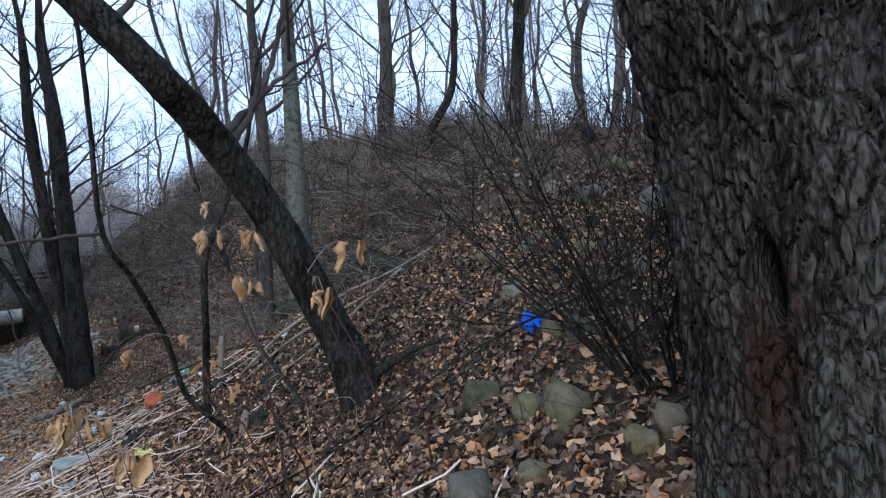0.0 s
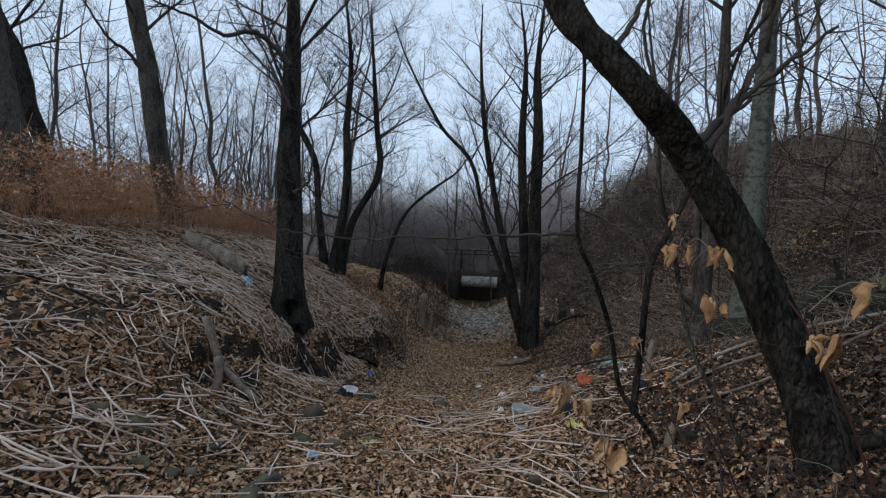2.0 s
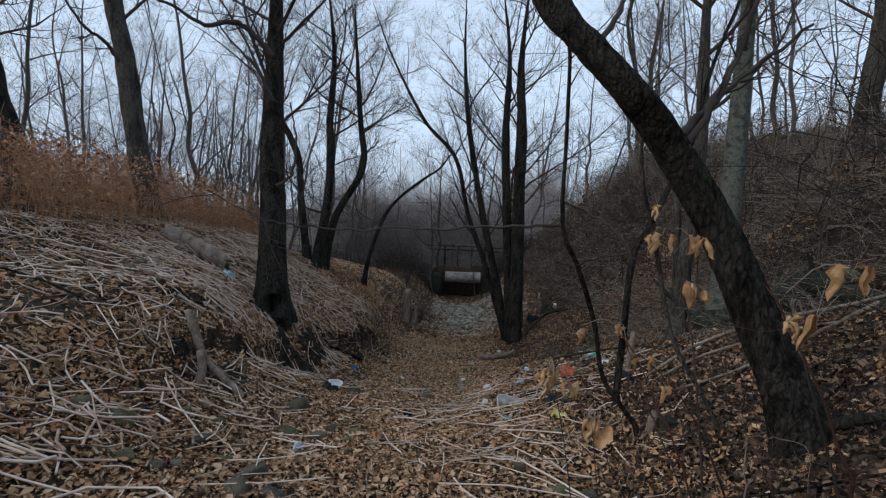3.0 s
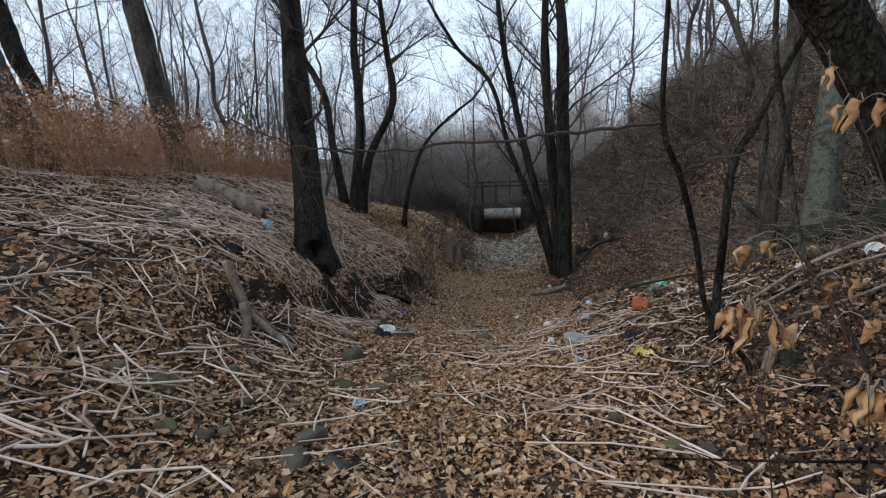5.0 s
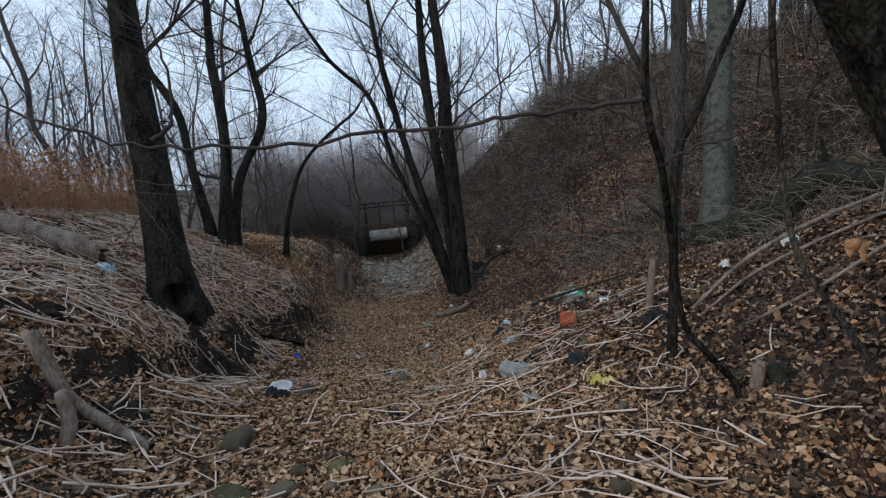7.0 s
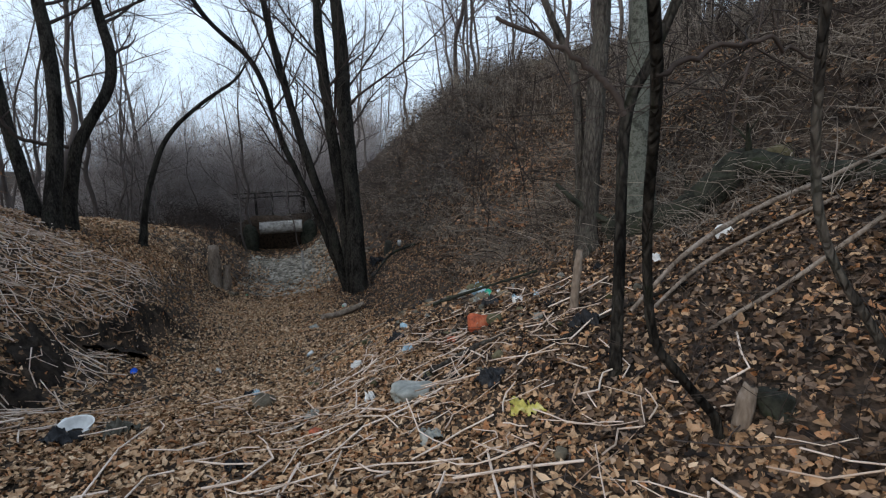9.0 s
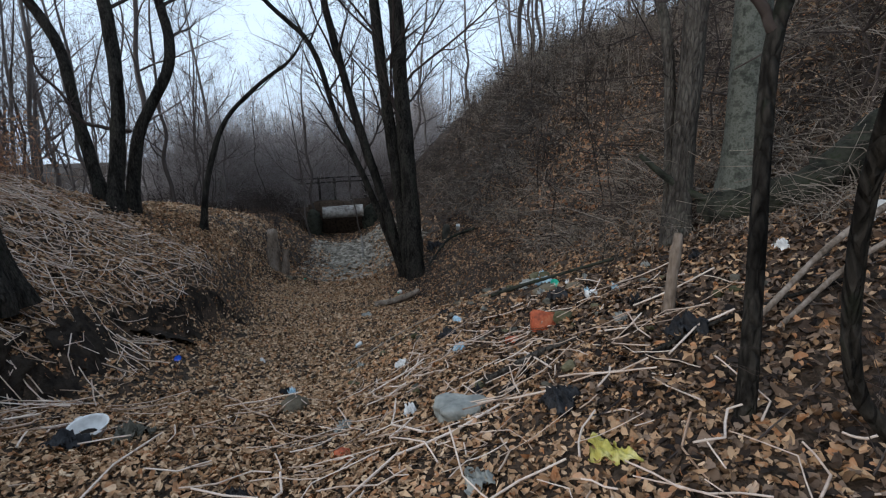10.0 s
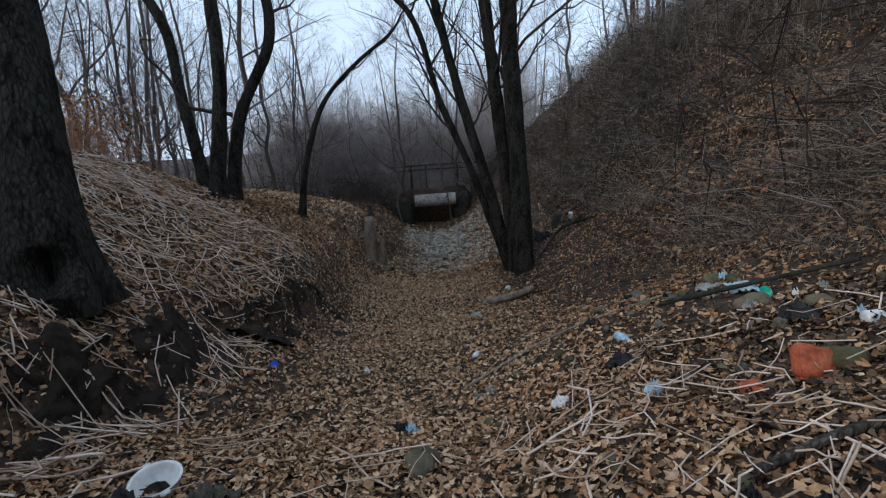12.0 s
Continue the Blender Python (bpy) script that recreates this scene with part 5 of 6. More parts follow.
def bottle(x, y, length, r, mat, cap, label, turn):
    b = thing("bottle", on_ground(x, y, r * 0.8), label, "bottle")
    b.rotation_euler = (math.pi / 2 - 0.1, 0, turn)
    part("body", lathe(((r * 0.8, 0), (r, 0.01), (r, length * 0.62), (r * 0.9, length * 0.72), (r * 0.4, length * 0.88), (r * 0.36, length * 0.9)), 20), mat, b)
    c = part("cap", lathe(((r * 0.42, length * 0.9), (r * 0.44, length * 0.905), (r * 0.44, length), (r * 0.4, length * 1.005)), 16), cap, b)
    return b


bottle(-6.05, 8.06, 0.24, 0.045, PALE_BLUE, PLASTIC, "crushed pale blue plastic bottle in the leaves", 0.9)
bottle(-4.22, 7.78, 0.16, 0.05, PLASTIC, PALE_BLUE, "small white plastic bottle beside the painted stone", 2.2)
bottle(-10.9, 13.2, 0.2, 0.06, PLASTIC, GREEN, "white plastic bottle on the gully floor", 0.3)
bottle(-8.3, 8.6, 0.2, 0.04, PLASTIC, PALE_BLUE, "clear crushed bottle on the gully floor", 0.3)


def disc(x, y, r, mat, label, tip):
    ob = part("lid", lathe(((r * 0.9, 0), (r, 0.006), (r, 0.016), (r * 0.92, 0.022), (r * 0.85, 0.014), (0.01, 0.012)), 24), mat)
    ob.matrix_basis = Matrix.Translation(on_ground(x, y, 0.035)) @ Euler(tip).to_matrix().to_4x4()
    return tagged(ob, label, "lid")


disc(-4.94, 8.88, 0.06, GREEN, "green plastic lid among stones", (0.9, 0, 0.7))
disc(-9.75, 6.24, 0.05, BLUE, "blue plastic cap at the bank's foot", (0.8, 0, 0.7))
disc(-15.6, 13.9, 0.06, GREEN, "green plastic lid on the gully floor", (0.8, 0, 0.7))
disc(-1.91, 7.7, 0.11, PLASTIC, "white plastic lid against the poles", (1.0, 0.2, 0.3))

# small litter and pebbles trodden into the leaves
g = np.random.default_rng(57)
for k in range(70):
    uu, vv = (g.uniform(6.5, 11.5), g.uniform(-0.2, 3.6)) if k % 3 else (g.uniform(1.8, 6.5), g.uniform(-3.6, 1.2))
    x, y = (float(q) for q in from_uv(uu, vv))
    w = g.uniform(0.05, 0.13)
    mat, label = ((STONE, "small brown pebble in the leaves"), (GREY_STONE, "small grey pebble in the leaves"), (MOSS_STONE, "small yellow-green pebble in the leaves"))[k % 3]
    stone(x, y, (w, w * g.uniform(0.6, 0.95), w * g.uniform(0.5, 0.9)), mat, label, 100 + k, turn=g.uniform(0, 6), sunk=0.1, group="pebbles in the leaves")
for k in range(30):
    uu, vv = (g.uniform(7.0, 11.8), g.uniform(0.0, 3.4)) if k % 4 else (g.uniform(4, 14), g.uniform(-2.4, 0.4))
    x, y = (float(q) for q in from_uv(uu, vv))
    w = g.uniform(0.06, 0.16)
    mat, label = ((BLACK_FILM, "torn scrap of black plastic film"), (BAG, "torn scrap of grey plastic film"), (BLACK_FILM, "crumpled bit of black plastic"), (PALE_BLUE, "small pale blue plastic scrap"), (PLASTIC, "small white plastic scrap"))[k % 5]
    scrap("plastic_scrap", x, y, w, w * 0.7, 0.03, mat, label, "litter", 120 + k, g.uniform(0, 6), 0.05, 0.035)

# crushed tin by the slab
tin = part("tin", lathe(((0.06, 0), (0.07, 0.01), (0.07, 0.19), (0.06, 0.2), (0.05, 0.19)), 20), PLASTIC)
tin.matrix_basis = Matrix.Translation(on_ground(-11.1, 16.9, 0.02)) @ Euler((0.3, 0.2, 0)).to_matrix().to_4x4()
tagged(tin, "white tin can lying by the stone slab", "can")


# ---- dead wood ----
def log(name, points, r0, r1, mat, label, category="log", seed=1, snags=0, around=40):
    """A fallen trunk or branch with uneven bark, broken ends and snags."""
    g = np.random.default_rng(seed)
    pts = np.asarray(points, float)
    base = pts[0].copy()
    length = np.linalg.norm(np.diff(pts, axis=0), axis=1).sum()
    n = max(10, int(length / max(0.02, r0 * 0.35)))
    path = smooth_path(pts, n) - base
    r = np.linspace(r0, r1, n) * (1 + 0.08 * np.sin(np.linspace(0, 9, n) + seed))
    s = Soup()
    v, f = tube(path, r, around)
    c = np.repeat(path, around, 0)
    k = np.array([noise.fractal(q * 9 + Vector((seed, 0, 0)), 0.8, 2.1, 3) for q in map(Vector, v)])
    v = c + (v - c) * (1 + 0.12 * k)[:, None]
    jag = g.uniform(-0.2, 0.9, (2, around))
    v[:around] -= (jag[0][:, None] * unit(path[1] - path[0])) * r0
    v[-around:] += (jag[1][:, None] * unit(path[-1] - path[-2])) * r1
    s.add(v, f)
    for e, ring in ((0, np.arange(around)), (n - 1, np.arange(around)[::-1] + (n - 1) * around)):
        s.f.append(ring[None].astype(np.int64))
    root = thing(name, base, label, category)
    part("wood", s, mat, root)
    for _ in range(snags):
        i = int(g.integers(n // 5, n - 1))
        q = Soup()
        grow(g, q, path[i], unit(g.normal(0, 1, 3) + np.array([0, 0, 0.6])), g.uniform(0.2, 0.6), r0 * 0.25, 0, (2,))
        part("snag", q, mat, root)
    return root


def gz(x, y, lift=0.0):
    return (x, y, float(terrain(x, y)[0]) + lift)


log("fallen_log", (gz(-12.75, 2.95, 0.12), gz(-12.2, 3.35, 0.13), gz(-11.62, 3.8, 0.16)), 0.19, 0.17, DRIFT, "barkless grey-brown log lying down the bank", seed=2)
log("fallen_log", ((-3.1, 9.35, -0.2), (-2.6, 9.3, 0.0), (-2.21, 9.25, 0.15), (-1.85, 9.3, 0.5), (-1.6, 9.33, 0.78), (-1.19, 9.05, 0.70), (-0.6, 8.6, 0.66), (0.2, 8.2, 0.75)), 0.25, 0.13, MOSS_BARK, "big mossy fallen tree at the foot of the hill", seed=3, snags=3)
log("pole", ((-2.72, 6.1, -0.42), (-2.29, 6.68, 0.02), (-1.68, 7.4, 0.36), (-0.9, 8.2, 0.66), (0.0, 9.0, 1.1)), 0.02, 0.027, DRIFT, "long pale pole leaning down the slope", "pole", 4, 3, 14)
log("pole", ((-2.62, 6.05, -0.45), (-2.2, 6.6, -0.1), (-1.6, 7.2, 0.2), (-1.0, 7.7, 0.45)), 0.015, 0.02, DRIFT, "thinner pale pole beside a longer one", "pole", 5, 2, 12)
log("dead_branch", ((-3.95, 9.1, 0.5), (-3.56, 9.17, 0.16), (-3.05, 9.25, -0.1), (-2.7, 9.3, -0.1)), 0.03, 0.07, MOSS_BARK, "dark dead branch caught against the trees", "branch", 6, 3, 14)
log("dead_branch", (gz(-6.95, 1.75, 0.5), gz(-6.75, 1.86, 0.28), gz(-6.45, 2.0, 0.12), gz(-6.1, 2.15, 0.05)), 0.055, 0.04, DRIFT, "grey twisted root sticking out of the bank", "root", 7, 2, 18)
log("dead_branch", (gz(-6.6, 1.8, 0.35), gz(-6.52, 1.78, 0.15), gz(-6.45, 1.7, -0.05)), 0.06, 0.05, DRIFT, "grey broken root beside a longer one", "root", 8, 0, 18)
log("dead_branch", (gz(-8.2, -0.6, 0.12), gz(-7.4, 0.4, 0.1), gz(-6.6, 1.5, 0.12)), 0.012, 0.018, BARK, "thin dark branch lying across the bank", "branch", 9, 2, 8)
log("dead_branch", (gz(-4.55, 6.0, 0.05), gz(-4.2, 6.35, 0.06), gz(-3.9, 6.5, 0.05)), 0.028, 0.02, BARK_GREY, "short rotten branch in the leaves", "branch", 10, 1, 16)
log("dead_branch", (gz(-0.75, 4.3, 0.1), gz(-0.4, 4.12, 0.18), gz(-0.05, 4.05, 0.12)), 0.05, 0.015, BARK, "dark root reaching out from the leaning tree", "root", 11, 3, 16)
log("dead_branch", (gz(-2.2, 2.9, 0.04), gz(-1.0, 3.3, 0.12), gz(0.2, 3.4, 0.2), gz(1.2, 3.0, 0.35)), 0.007, 0.011, BARK, "long thin dark branch across the slope", "branch", 12, 3, 8)
log("dead_branch", (gz(-0.6, 6.5, 0.3), gz(-1.6, 6.0, 0.1), gz(-2.2, 5.6, 0.08)), 0.02, 0.012, DRIFT, "thin broken branch on the slope", "branch", 13, 3, 8)
log("dead_branch", (gz(-7.6, 7.4, 0.02), gz(-7.0, 8.6, 0.05), gz(-6.0, 9.6, 0.06)), 0.02, 0.015, DRIFT, "thin grey branch along the gully floor", "branch", 14, 2, 8)
log("dead_branch", (gz(-5.9, 8.9, 0.05), gz(-5.2, 9.0, 0.1), gz(-4.3, 9.4, 0.08)), 0.03, 0.02, MOSS_BARK, "dark rotten branch among stones", "branch", 18, 2, 12)
log("dead_branch", (gz(-3.4, 5.9, 0.03), gz(-2.9, 6.3, 0.06), gz(-2.3, 6.4, 0.06)), 0.018, 0.012, BARK, "dark twisted branch in the leaves", "branch", 19, 2, 10)
log("plank", (gz(-10.5, 11.6, 0.06), gz(-10.1, 12.1, 0.12), gz(-9.8, 12.5, 0.16)), 0.09, 0.08, DRIFT, "broken pale plank on the gully floor", "plank", 15, 0, 6)
log("dead_branch", (gz(-10.2, 16.4, 0.1), gz(-10.9, 15.9, 0.2), gz(-11.0, 14.9, 0.1)), 0.05, 0.03, MOSS_BARK, "fallen branch behind the clump", "branch", 16, 3, 10)
for k, (x, y, r, h, label) in enumerate(((-3.3, 6.75, 0.042, 0.6, "grey stump of a broken sapling"), (-2.1, 4.68, 0.045, 0.2, "short broken grey-brown stump"), (-16.1, 13.05, 0.2, 1.3, "pale split stub of a tree on the floor"), (-15.8, 13.25, 0.13, 0.85, "pale split stub beside a taller one"))):
    log("stump", (gz(x, y, -0.1), gz(x + 0.02, y + 0.03, h * 0.5), gz(x + 0.04, y + 0.05, h)), r * 1.15, r * 0.85, DRIFT, label, "stump", 20 + k, 0, 24)


# ---- the shrub on the stony slope ----
shrub = thing("shrub", on_ground(1.1, 2.45), "bare many-stemmed dark shrub beside the thick tree", "shrub")
g = np.random.default_rng(71)
for k in range(40):
    a = g.uniform(0, 2 * np.pi)
    q = Soup()
    lean = np.array([math.cos(a), math.sin(a), 0]) * g.uniform(0.15, 0.8) + np.array([-0.35, 0.05, 1.0])
    grow(g, q, (0.16 * math.cos(a), 0.16 * math.sin(a), -0.05), lean, g.uniform(0.8, 2.0), g.uniform(0.006, 0.012), 0, (5, 3), 0.1)
    part("stem", q, BARK, shrub)

# dark bag caught high in the shrub's twigs, seen against the sky
scrap("plastic_bag", 1.9, 6.1, 0.16, 0.14, 0.22, BLACK_FILM, "small black bag snagged on the slope's top", "plastic bag", 31, 0.2, 0.08, 0.5)


# ---- thin saplings with dried leaves beside the start ----
def dry_leaf(seed, size):
    g = np.random.default_rng(seed)
    s = Soup()
    n = 10
    a = np.linspace(0, 1, n)
    for side in (-1, 1):
        b = np.linspace(0, 1, 5)
        A, B = np.meshgrid(a, b, indexing="ij")
        w = g.uniform(0.26, 0.40) * np.sin(np.pi * A**0.8) ** 0.7 * (1 + 0.2 * np.sin(17 * A + seed) + g.normal(0, 0.07, (n, 1)))
        curl = g.uniform(0.4, 2.3)
        X = side * w * B * np.cos(curl * B) + 0.03 * np.sin(9 * A + seed)
        Y = w * B * np.sin(curl * B) + 0.09 * np.sin(7 * A + seed) + 0.035 * np.sin(23 * A + 6 * B * side + seed) * B
        Z = -A + 0.12 * np.sin(4 * A + seed) + 0.06 * B * np.sin(11 * A)
        v = np.stack([X, Y, Z], -1).reshape(-1, 3) * size
        i, j = np.arange(n - 1)[:, None] * 5, np.arange(4)[None]
        f = np.stack([i + j, i + 5 + j, i + 6 + j, i + j + 1], -1).reshape(-1, 4)
        s.add(v, f if side > 0 else f[:, ::-1])
    return s


def leafy_sapling(points, r, leaves, label, seed, size=0.11):
    base = np.array(points[0])
    root = thing("leafy_sapling", base, label, "sapling")
    s = Soup()
    path = smooth_path(np.array(points) - base, 16)
    s.add(*tube(path, np.linspace(r, r * 0.3, 16), 6))
    part("stem", s, TWIG, root)
    for k, (x, y, z) in enumerate(leaves):
        q = np.array([x, y, z]) - base
        i = int(np.argmin(np.linalg.norm(path - q, axis=1) + 2 * np.maximum(0, q[2] * 0.1 - path[:, 2])))
        t = Soup()
        mid = (path[i] + q) / 2 + np.array([0, 0, 0.05])
        t.add(*tube(smooth_path(np.array([path[i], mid, q]), 6), np.full(6, 0.0025), 4))
        part("twig", t, VINE, root)
        for m in range(2):
            leaf = part("leaf", dry_leaf(seed + 7 * k + m, size * (0.8 + 0.15 * ((k + m) % 3))), HUNG, root)
            leaf.location = Vector(q) + Vector((0.03 * m, 0.02 * m, 0))
            leaf.rotation_euler = (0.35 * math.sin(k + m), 0.3 * math.cos(2 * k + m), 1.3 * k + 2 * m)
    return root


leafy_sapling(((-1.02, 2.95, -0.45), (-1.12, 2.97, 0.3), (-1.25, 3.0, 1.0), (-1.45, 3.05, 1.5), (-1.62, 3.15, 1.8)), 0.007,
              ((-1.57, 3.16, 1.68), (-1.43, 2.8, 1.48), (-1.36, 2.78, 1.48), (-1.29, 3.02, 1.48), (-1.22, 3.0, 1.47), (-1.11, 2.5, 1.24), (-1.17, 2.86, 1.18)), "thin sapling with a few curled tan leaves", 300, 0.12)
leafy_sapling(((-1.0, 2.78, -0.4), (-1.12, 2.74, 0.0), (-1.32, 2.68, 0.45), (-1.5, 2.62, 0.9)), 0.006,
              ((-1.72, 3.08, 0.82), (-1.61, 2.35, 0.92), (-1.31, 2.5, 0.80), (-1.24, 2.63, 0.62)), "thin sapling with hanging tan leaves", 330, 0.11)
leafy_sapling(((-0.34, 2.7, 0.0), (-0.44, 2.5, 0.5), (-0.53, 2.2, 1.0), (-0.58, 2.0, 1.3)), 0.007,
              ((-0.56, 2.06, 1.22), (-0.53, 2.05, 1.22), (-0.41, 2.06, 1.42)), "thin brown sapling with large crumpled tan leaves", 350, 0.12)
leafy_sapling(((-1.22, 1.80, -0.35), (-1.28, 1.76, 0.3), (-1.36, 1.68, 0.84)), 0.004,
              ((-1.42, 1.66, 0.84), (-1.37, 1.68, 0.85), (-1.33, 1.64, 0.83), (-1.29, 1.70, 0.82)), "low stem with a bunch of large curled tan leaves", 370, 0.09)
leafy_sapling(((-1.0, 1.62, -0.25), (-1.02, 1.56, 0.3), (-1.06, 1.5, 0.76)), 0.004,
              ((-1.08, 1.5, 0.77), (-1.03, 1.51, 0.76)), "low stem with dull brown hanging leaves", 390, 0.085)


def cane(points, r, mat, label, seed):
    """One bramble cane with a few short side twigs."""
    g = np.random.default_rng(seed)
    base = np.array(points[0], float)
    root = thing("bramble", base, label, "bramble", "canes beside the leaning tree")
    path = smooth_path(np.array(points) - base, 14)
    path[1:] += g.normal(0, 0.006, (13, 3))
    path[0, 2] -= 0.06
    q = Soup()
    q.add(*tube(path, np.linspace(r, r * 0.45, 14), 7))
    part("stem", q, mat, root)
    for _ in range(4 if mat is RED_CANE else 0):
        i = int(g.integers(4, 13))
        q = Soup()
        grow(g, q, path[i], unit(g.normal(0, 0.7, 3) + np.array([0, 0, 0.5])), g.uniform(0.1, 0.35), r * 0.4, 0, (2,))
        part("twig", q, mat, root)


cane(((-1.0, 2.78, -0.40), (-1.06, 2.76, -0.05), (-1.24, 2.70, 0.42), (-1.48, 2.61, 0.86)), 0.008, RED_CANE, "dark red bramble cane rising from the leaves", 1)
cane(((-0.91, 3.07, -0.34), (-1.0, 3.04, 0.0), (-1.22, 2.99, 0.42), (-1.5, 2.9, 0.7)), 0.008, RED_CANE, "dark red bramble cane rising from the leaves", 2)
cane(((-0.30, 2.86, 0.0), (-0.42, 2.84, 0.4), (-0.58, 2.82, 0.8), (-0.80, 2.8, 1.25)), 0.010, RED_CANE, "thick red-brown cane in front of the leaning tree", 3)
cane(((-0.75, 2.57, -0.24), (-0.76, 2.57, 0.1), (-0.79, 2.56, 0.52)), 0.006, DRIFT, "pale dry upright stalk standing in the leaves", 4)
cane(((-0.79, 2.56, 0.50), (-0.70, 2.6, 0.52), (-0.55, 2.66, 0.50), (-0.53, 2.68, 0.2)), 0.003, DRIFT, "pale broken stalk bent over", 5)
cane(((-1.45, 2.98, -0.63), (-1.55, 2.93, -0.3), (-1.75, 2.84, 0.15)), 0.006, RED_CANE, "dark red bramble cane rising from the leaves", 6)
cane(((-0.64, 2.97, -0.18), (-0.74, 2.95, 0.15), (-0.9, 2.93, 0.45)), 0.006, RED_CANE, "dark red bramble cane rising from the leaves", 7)
cane(((-0.1, 2.6, 0.1), (-0.16, 2.5, 0.5), (-0.3, 2.4, 0.9)), 0.007, RED_CANE, "dark red bramble cane rising from the leaves", 8)


# ---- end of the gully ----
g = np.random.default_rng(91)
s = Soup()
bm = bmesh.new()
bmesh.ops.create_icosphere(bm, subdivisions=1, radius=1)
rock_v = np.array([w.co[:] for w in bm.verts])
rock_f = np.array([[w.index for w in f.verts] for f in bm.faces])
bm.free()
uu, vv = g.uniform(22, 38, 3400), g.uniform(-1.9, 3.4, 3400)
x, y = from_uv(uu, vv)
z = terrain(x, y) + 0.5 * np.clip(1 - ((uu - 31) / 5) ** 2, 0, 1) * np.clip(1 - ((vv - 0.5) / 1.3) ** 2, 0, 1)
for k in range(len(x)):
    size = g.uniform(0.04, 0.19) * g.uniform(0.6, 1.2, 3) * np.array([1, 1, 0.6])
    s.add(rock_v * (1 + g.normal(0, 0.15, (len(rock_v), 1))) * size + np.array([x[k], y[k], z[k]]), rock_f)
tagged(part("rubble_heap", s, RUBBLE, smooth=False), "heap of pale grey broken concrete and gravel", "rubble", kind="stuff")
mound = Soup()
a = np.linspace(-1, 1, 30)
X, Y = np.meshgrid(a, a, indexing="ij")
mx, my = from_uv(31 + 5 * X.ravel(), 0.5 + 1.3 * Y.ravel())
mound.add(np.stack([mx, my, terrain(mx, my) - 0.08 + 0.6 * np.clip(1 - X.ravel() ** 2, 0, 1) * np.clip(1 - Y.ravel() ** 2, 0, 1)], 1), (np.arange(29)[:, None] * 30 + np.arange(29)[None])[..., None].reshape(-1, 1) + np.array([0, 30, 31, 1]))
tagged(part("rubble_mound", mound, RUBBLE), "low mound of grey gravel", "rubble", kind="structure")

post = log("post", (gz(-18.7, 20.45, -0.1), gz(-18.8, 20.55, 0.7), gz(-18.9, 20.65, 1.45)), 0.06, 0.055, CONCRETE, "pale pipe standing in the rubble", "post", 40, 0, 12)

culvert = thing("culvert", (-28, 29, -5.3), "broken concrete pipe over a dark hollow", "pipe")
s = Soup()
axis = np.array([2.2, 2.0, 0.05])
centre = np.array([0, 0, 1.75])
for r0, r1 in ((0.45, 0.45),):
    line = centre + np.linspace(-0.5, 0.5, 12)[:, None] * axis
    s.add(*tube(line, np.full(12, r0), 28))
    v, f = tube(line, np.full(12, r0 - 0.08), 28)
    s.add(v, f[:, ::-1])
    for e in (0, 11):
        j = np.arange(28)
        rim = np.stack([e * 28 + j, e * 28 + (j + 1) % 28, 12 * 28 + e * 28 + (j + 1) % 28, 12 * 28 + e * 28 + j], 1)
        s.f.append((rim if e else rim[:, ::-1]).astype(np.int64))
part("pipe", s, CONCRETE, culvert)
for k, q in enumerate((-0.55, 0.5)):
    bm = blob(60 + k, (1.4, 1.2, 3.2), 0.25)
    ob = part("abutment", bm, MOSS_BARK, culvert, "dark earth and stone abutment")
    ob.location = Vector(axis * q * 1.35) + Vector((-0.3, 0.35, 0.6))
backing = part("backing", blob(65, (8.0, 3.0, 5.0), 0.6), SOIL, culvert, "dark earth bank behind the pipe")
backing.location, backing.rotation_euler = (-1.6, 1.7, 0.5), (0, 0, 0.74)


def box(bm, lo, hi):
    c = [(a + b) / 2 for a, b in zip(lo, hi)]
    d = [b - a for a, b in zip(lo, hi)]
    bmesh.ops.create_cube(bm, size=1, matrix=Matrix.Translation(c) @ Matrix.Diagonal((*d, 1)))
    return bm


def house(place, turn, w, d, h, label):
    """A small gabled house with window openings framed on the front."""
    hs = thing("house", place, label, "house")
    hs.rotation_euler = (0, 0, turn)
    bm = box(bmesh.new(), (-w / 2, -d / 2, 0), (w / 2, d / 2, h))
    part("wall", bm, PLASTER, hs, smooth=False)
    bm = bmesh.new()
    top = h + d * 0.32
    a = [bm.verts.new(p) for p in ((-w / 2 - 0.3, -d / 2 - 0.3, h), (w / 2 + 0.3, -d / 2 - 0.3, h), (w / 2 + 0.3, 0, top), (-w / 2 - 0.3, 0, top), (-w / 2 - 0.3, d / 2 + 0.3, h), (w / 2 + 0.3, d / 2 + 0.3, h))]
    for f in ((0, 1, 2, 3), (3, 2, 5, 4), (0, 3, 4), (1, 5, 2), (0, 4, 5, 1)):
        bm.faces.new([a[k] for k in f])
    part("roof", bm, GREY_STONE, hs, smooth=False)
    for x0 in (-w / 3, 0, w / 3):
        win = part("window", box(bmesh.new(), (x0 - 0.5, -d / 2 - 0.06, h * 0.45), (x0 + 0.5, -d / 2 + 0.02, h * 0.45 + 1.2)), PLASTIC, hs, smooth=False)
        part("pane", box(bmesh.new(), (x0 - 0.42, -d / 2 - 0.08, h * 0.45 + 0.08), (x0 + 0.42, -d / 2 - 0.062, h * 0.45 + 1.12)), BLACK_FILM, win, smooth=False)
    return hs


house((-40.5, 42.0, float(terrain(-40.5, 42.0)[0]) - 0.1), radians(45), 7, 6, 2.9, "small pale house behind the far thicket")

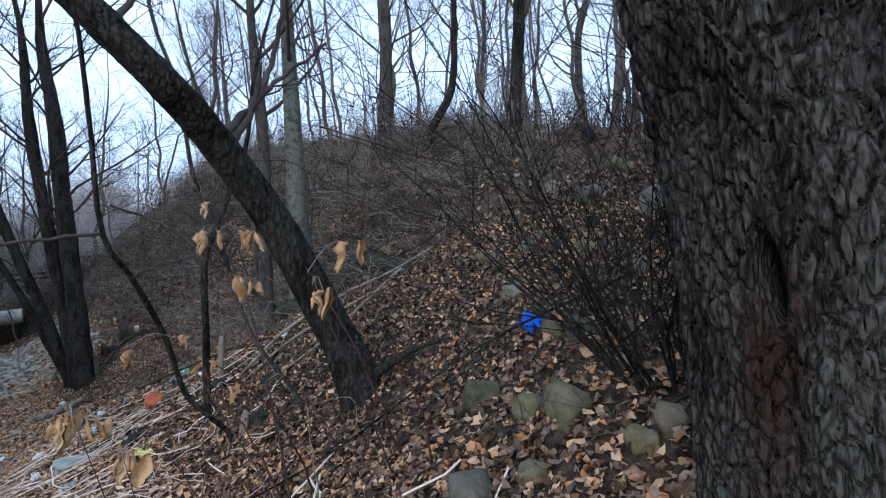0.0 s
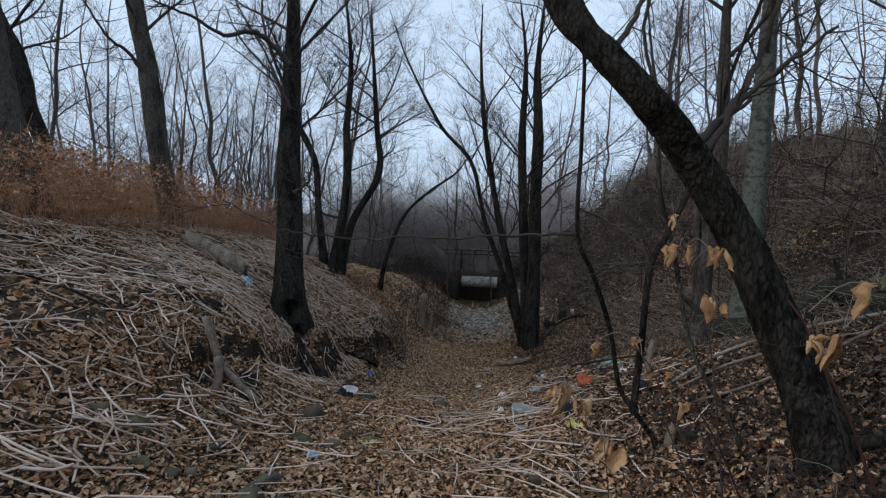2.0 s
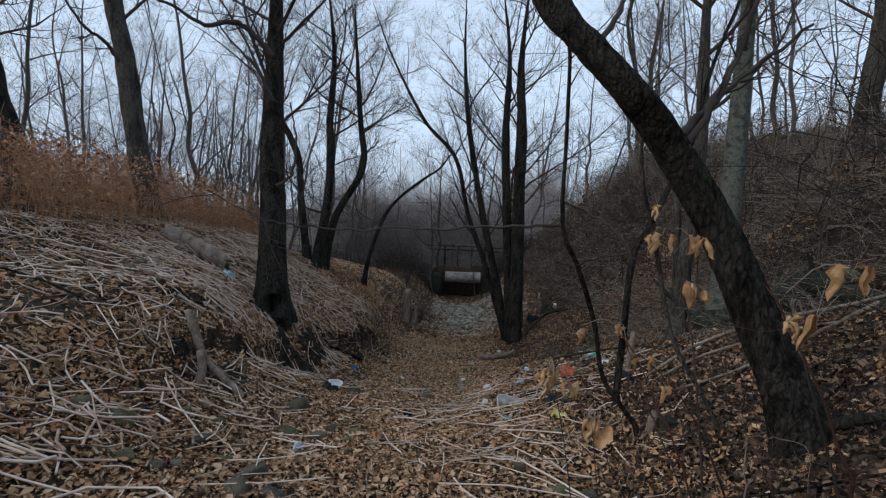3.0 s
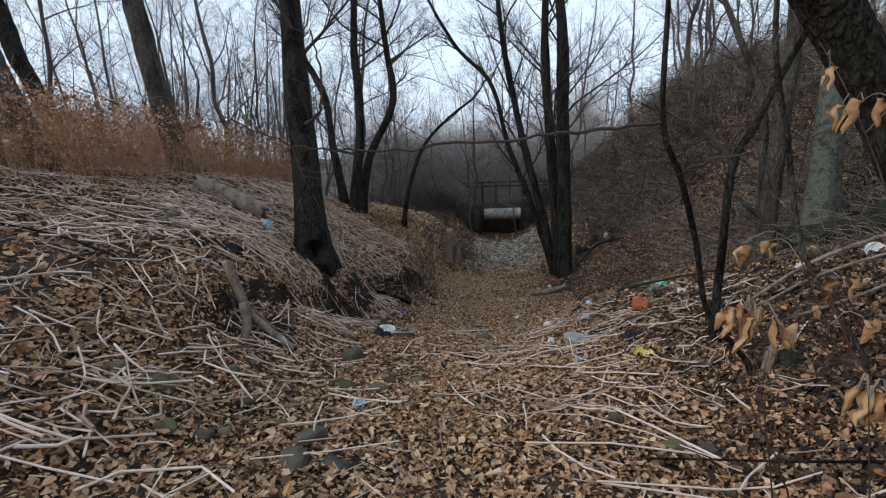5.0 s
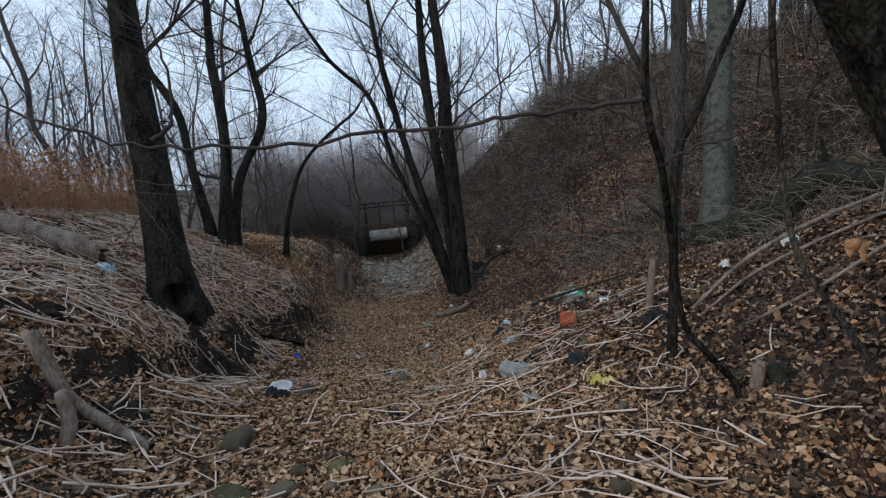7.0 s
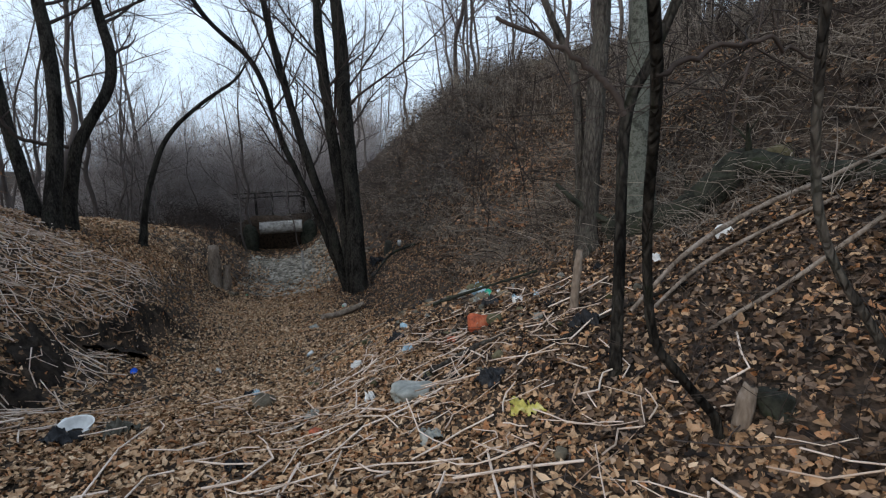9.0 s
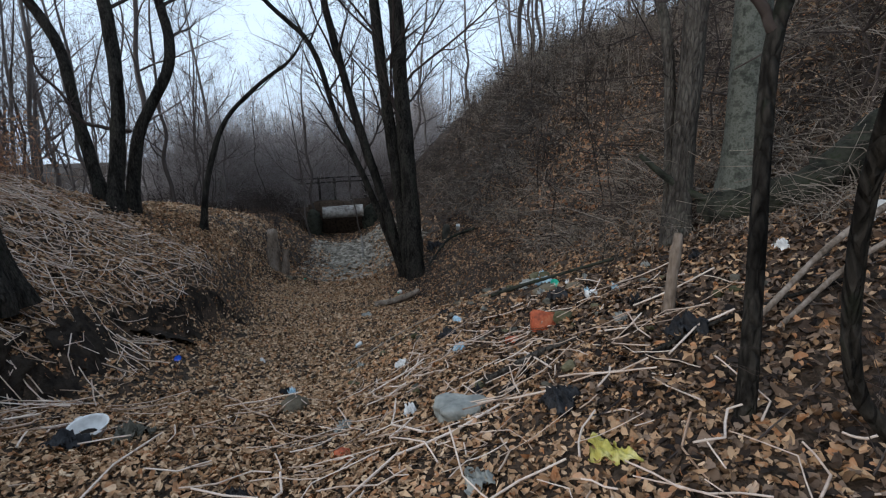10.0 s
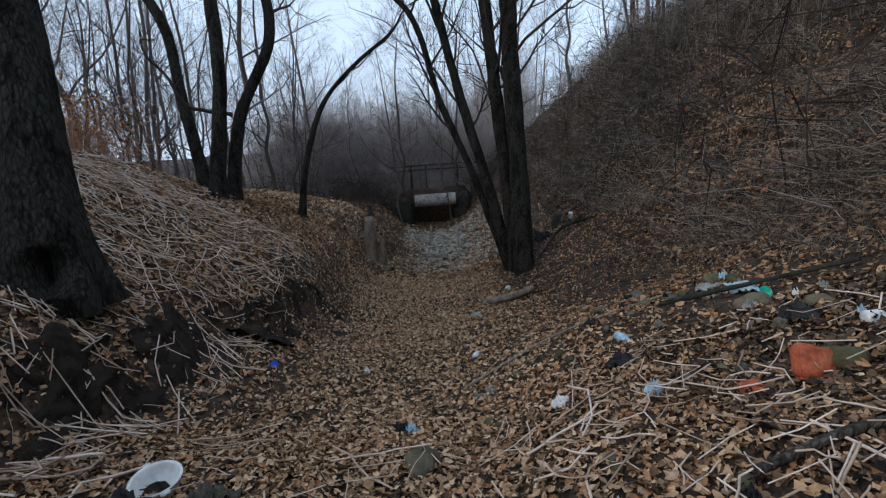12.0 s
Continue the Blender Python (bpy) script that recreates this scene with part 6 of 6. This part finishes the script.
fx, fy = (float(q) for q in from_uv(47.5, -9.5))
fence = thing("fence", (fx, fy, float(terrain(fx, fy)[0])), "dark wooden post and rail fence beyond the mound", "fence")
q = np.array([(0.714 * 0.95 * k, 0.7 * 0.95 * k) for k in range(-4, 5)])
fz = terrain(fx + q[:, 0], fy + q[:, 1]) - fence.location.z
for (px, py), pz in zip(q, fz):
    part("post", box(bmesh.new(), (px - 0.07, py - 0.07, pz - 0.2), (px + 0.07, py + 0.07, pz + 1.25)), BARK, fence, smooth=False)
for hgt in (0.55, 1.05):
    s = Soup()
    s.add(*tube(np.column_stack([q, fz + hgt]), np.full(9, 0.06), 6))
    part("rail", s, BARK, fence)

# dark railing of the crossing above the pipe
railing = thing("railing", (-30.6, 32.0, -5.0), "dark weathered railing above the concrete pipe", "railing")
for hgt in (3.45, 3.8):
    s = Soup()
    s.add(*tube(np.array([(-2.6, -2.5, hgt - 0.05), (0, 0, hgt + 0.03), (2.7, 2.6, hgt)]), np.full(3, 0.06), 8))
    part("rail", s, BARK, railing)
for k in (-1.4, -0.5, 0.4, 1.3):
    part("post", box(bmesh.new(), (k - 0.09, 0.94 * k - 0.09, 2.0), (k + 0.05, 0.94 * k + 0.05, 3.85)), BARK, railing, smooth=False)


# ---- the undercut edge of the bank ----
def earth_edge(u0, u1, label, seed):
    """A crumbling black earth face down the bank's scarp."""
    n, m = int((u1 - u0) * 24), 16
    A, B = np.meshgrid(np.linspace(0, 1, n), np.linspace(0, 1, m), indexing="ij")
    U = u0 + (u1 - u0) * A
    line = np.interp(U, SCARP_U, SCARP_V) + 0.1 * np.sin(2.6 * U)
    V = line - 0.05 + (0.30 + 0.25 * np.sin(5 * U + seed) ** 2) * B
    x, y = from_uv(U.ravel(), V.ravel())
    z = terrain(x, y)
    k = np.array([noise.fractal(Vector((p * 4, q * 4, r * 4 + seed)), 0.8, 2.1, 4) for p, q, r in zip(x, y, z)])
    edge = (np.sin(np.pi * A) ** 0.4 * np.sin(np.pi * B) ** 0.4).ravel()
    s = Soup()
    i, j = np.arange(n - 1)[:, None] * m, np.arange(m - 1)[None]
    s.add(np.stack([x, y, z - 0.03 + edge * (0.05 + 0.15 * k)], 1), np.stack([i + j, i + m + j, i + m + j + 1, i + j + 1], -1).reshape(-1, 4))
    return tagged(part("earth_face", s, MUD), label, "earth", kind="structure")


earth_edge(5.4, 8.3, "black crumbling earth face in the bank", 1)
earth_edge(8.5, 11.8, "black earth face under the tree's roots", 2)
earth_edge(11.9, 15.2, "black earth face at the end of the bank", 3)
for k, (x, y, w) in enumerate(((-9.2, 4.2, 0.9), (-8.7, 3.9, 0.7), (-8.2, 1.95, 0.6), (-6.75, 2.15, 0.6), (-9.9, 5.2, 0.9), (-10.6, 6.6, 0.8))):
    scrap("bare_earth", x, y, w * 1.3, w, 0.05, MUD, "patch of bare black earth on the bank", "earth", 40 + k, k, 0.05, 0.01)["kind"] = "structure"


# ---- leaves that can be told apart, lying beside the path ----
g = np.random.default_rng(17)
meshes = []
for k in range(10):
    s = Soup()
    s.add(leaf_shapes(g, 1)[0] * g.uniform(0.065, 0.105), LEAF_TRIS)
    meshes.append(s.mesh("leaf", LEAF_PIECE, False))
uu, vv = g.uniform(2.5, 9, 280), g.uniform(-2.5, 2.0, 280)
x, y = from_uv(uu, vv)
z, up = terrain(x, y), slope_up(x, y)
for k in range(280):
    ob = new("leaf", meshes[k % 10])
    ob.parent = GROUND
    ob.matrix_basis = Matrix.Translation((x[k], y[k], z[k] + 0.035)) @ Vector(up[k] + g.normal(0, 0.2, 3)).to_track_quat("Z", "Y").to_matrix().to_4x4() @ Matrix.Rotation(g.uniform(0, 6.28), 4, "Z")
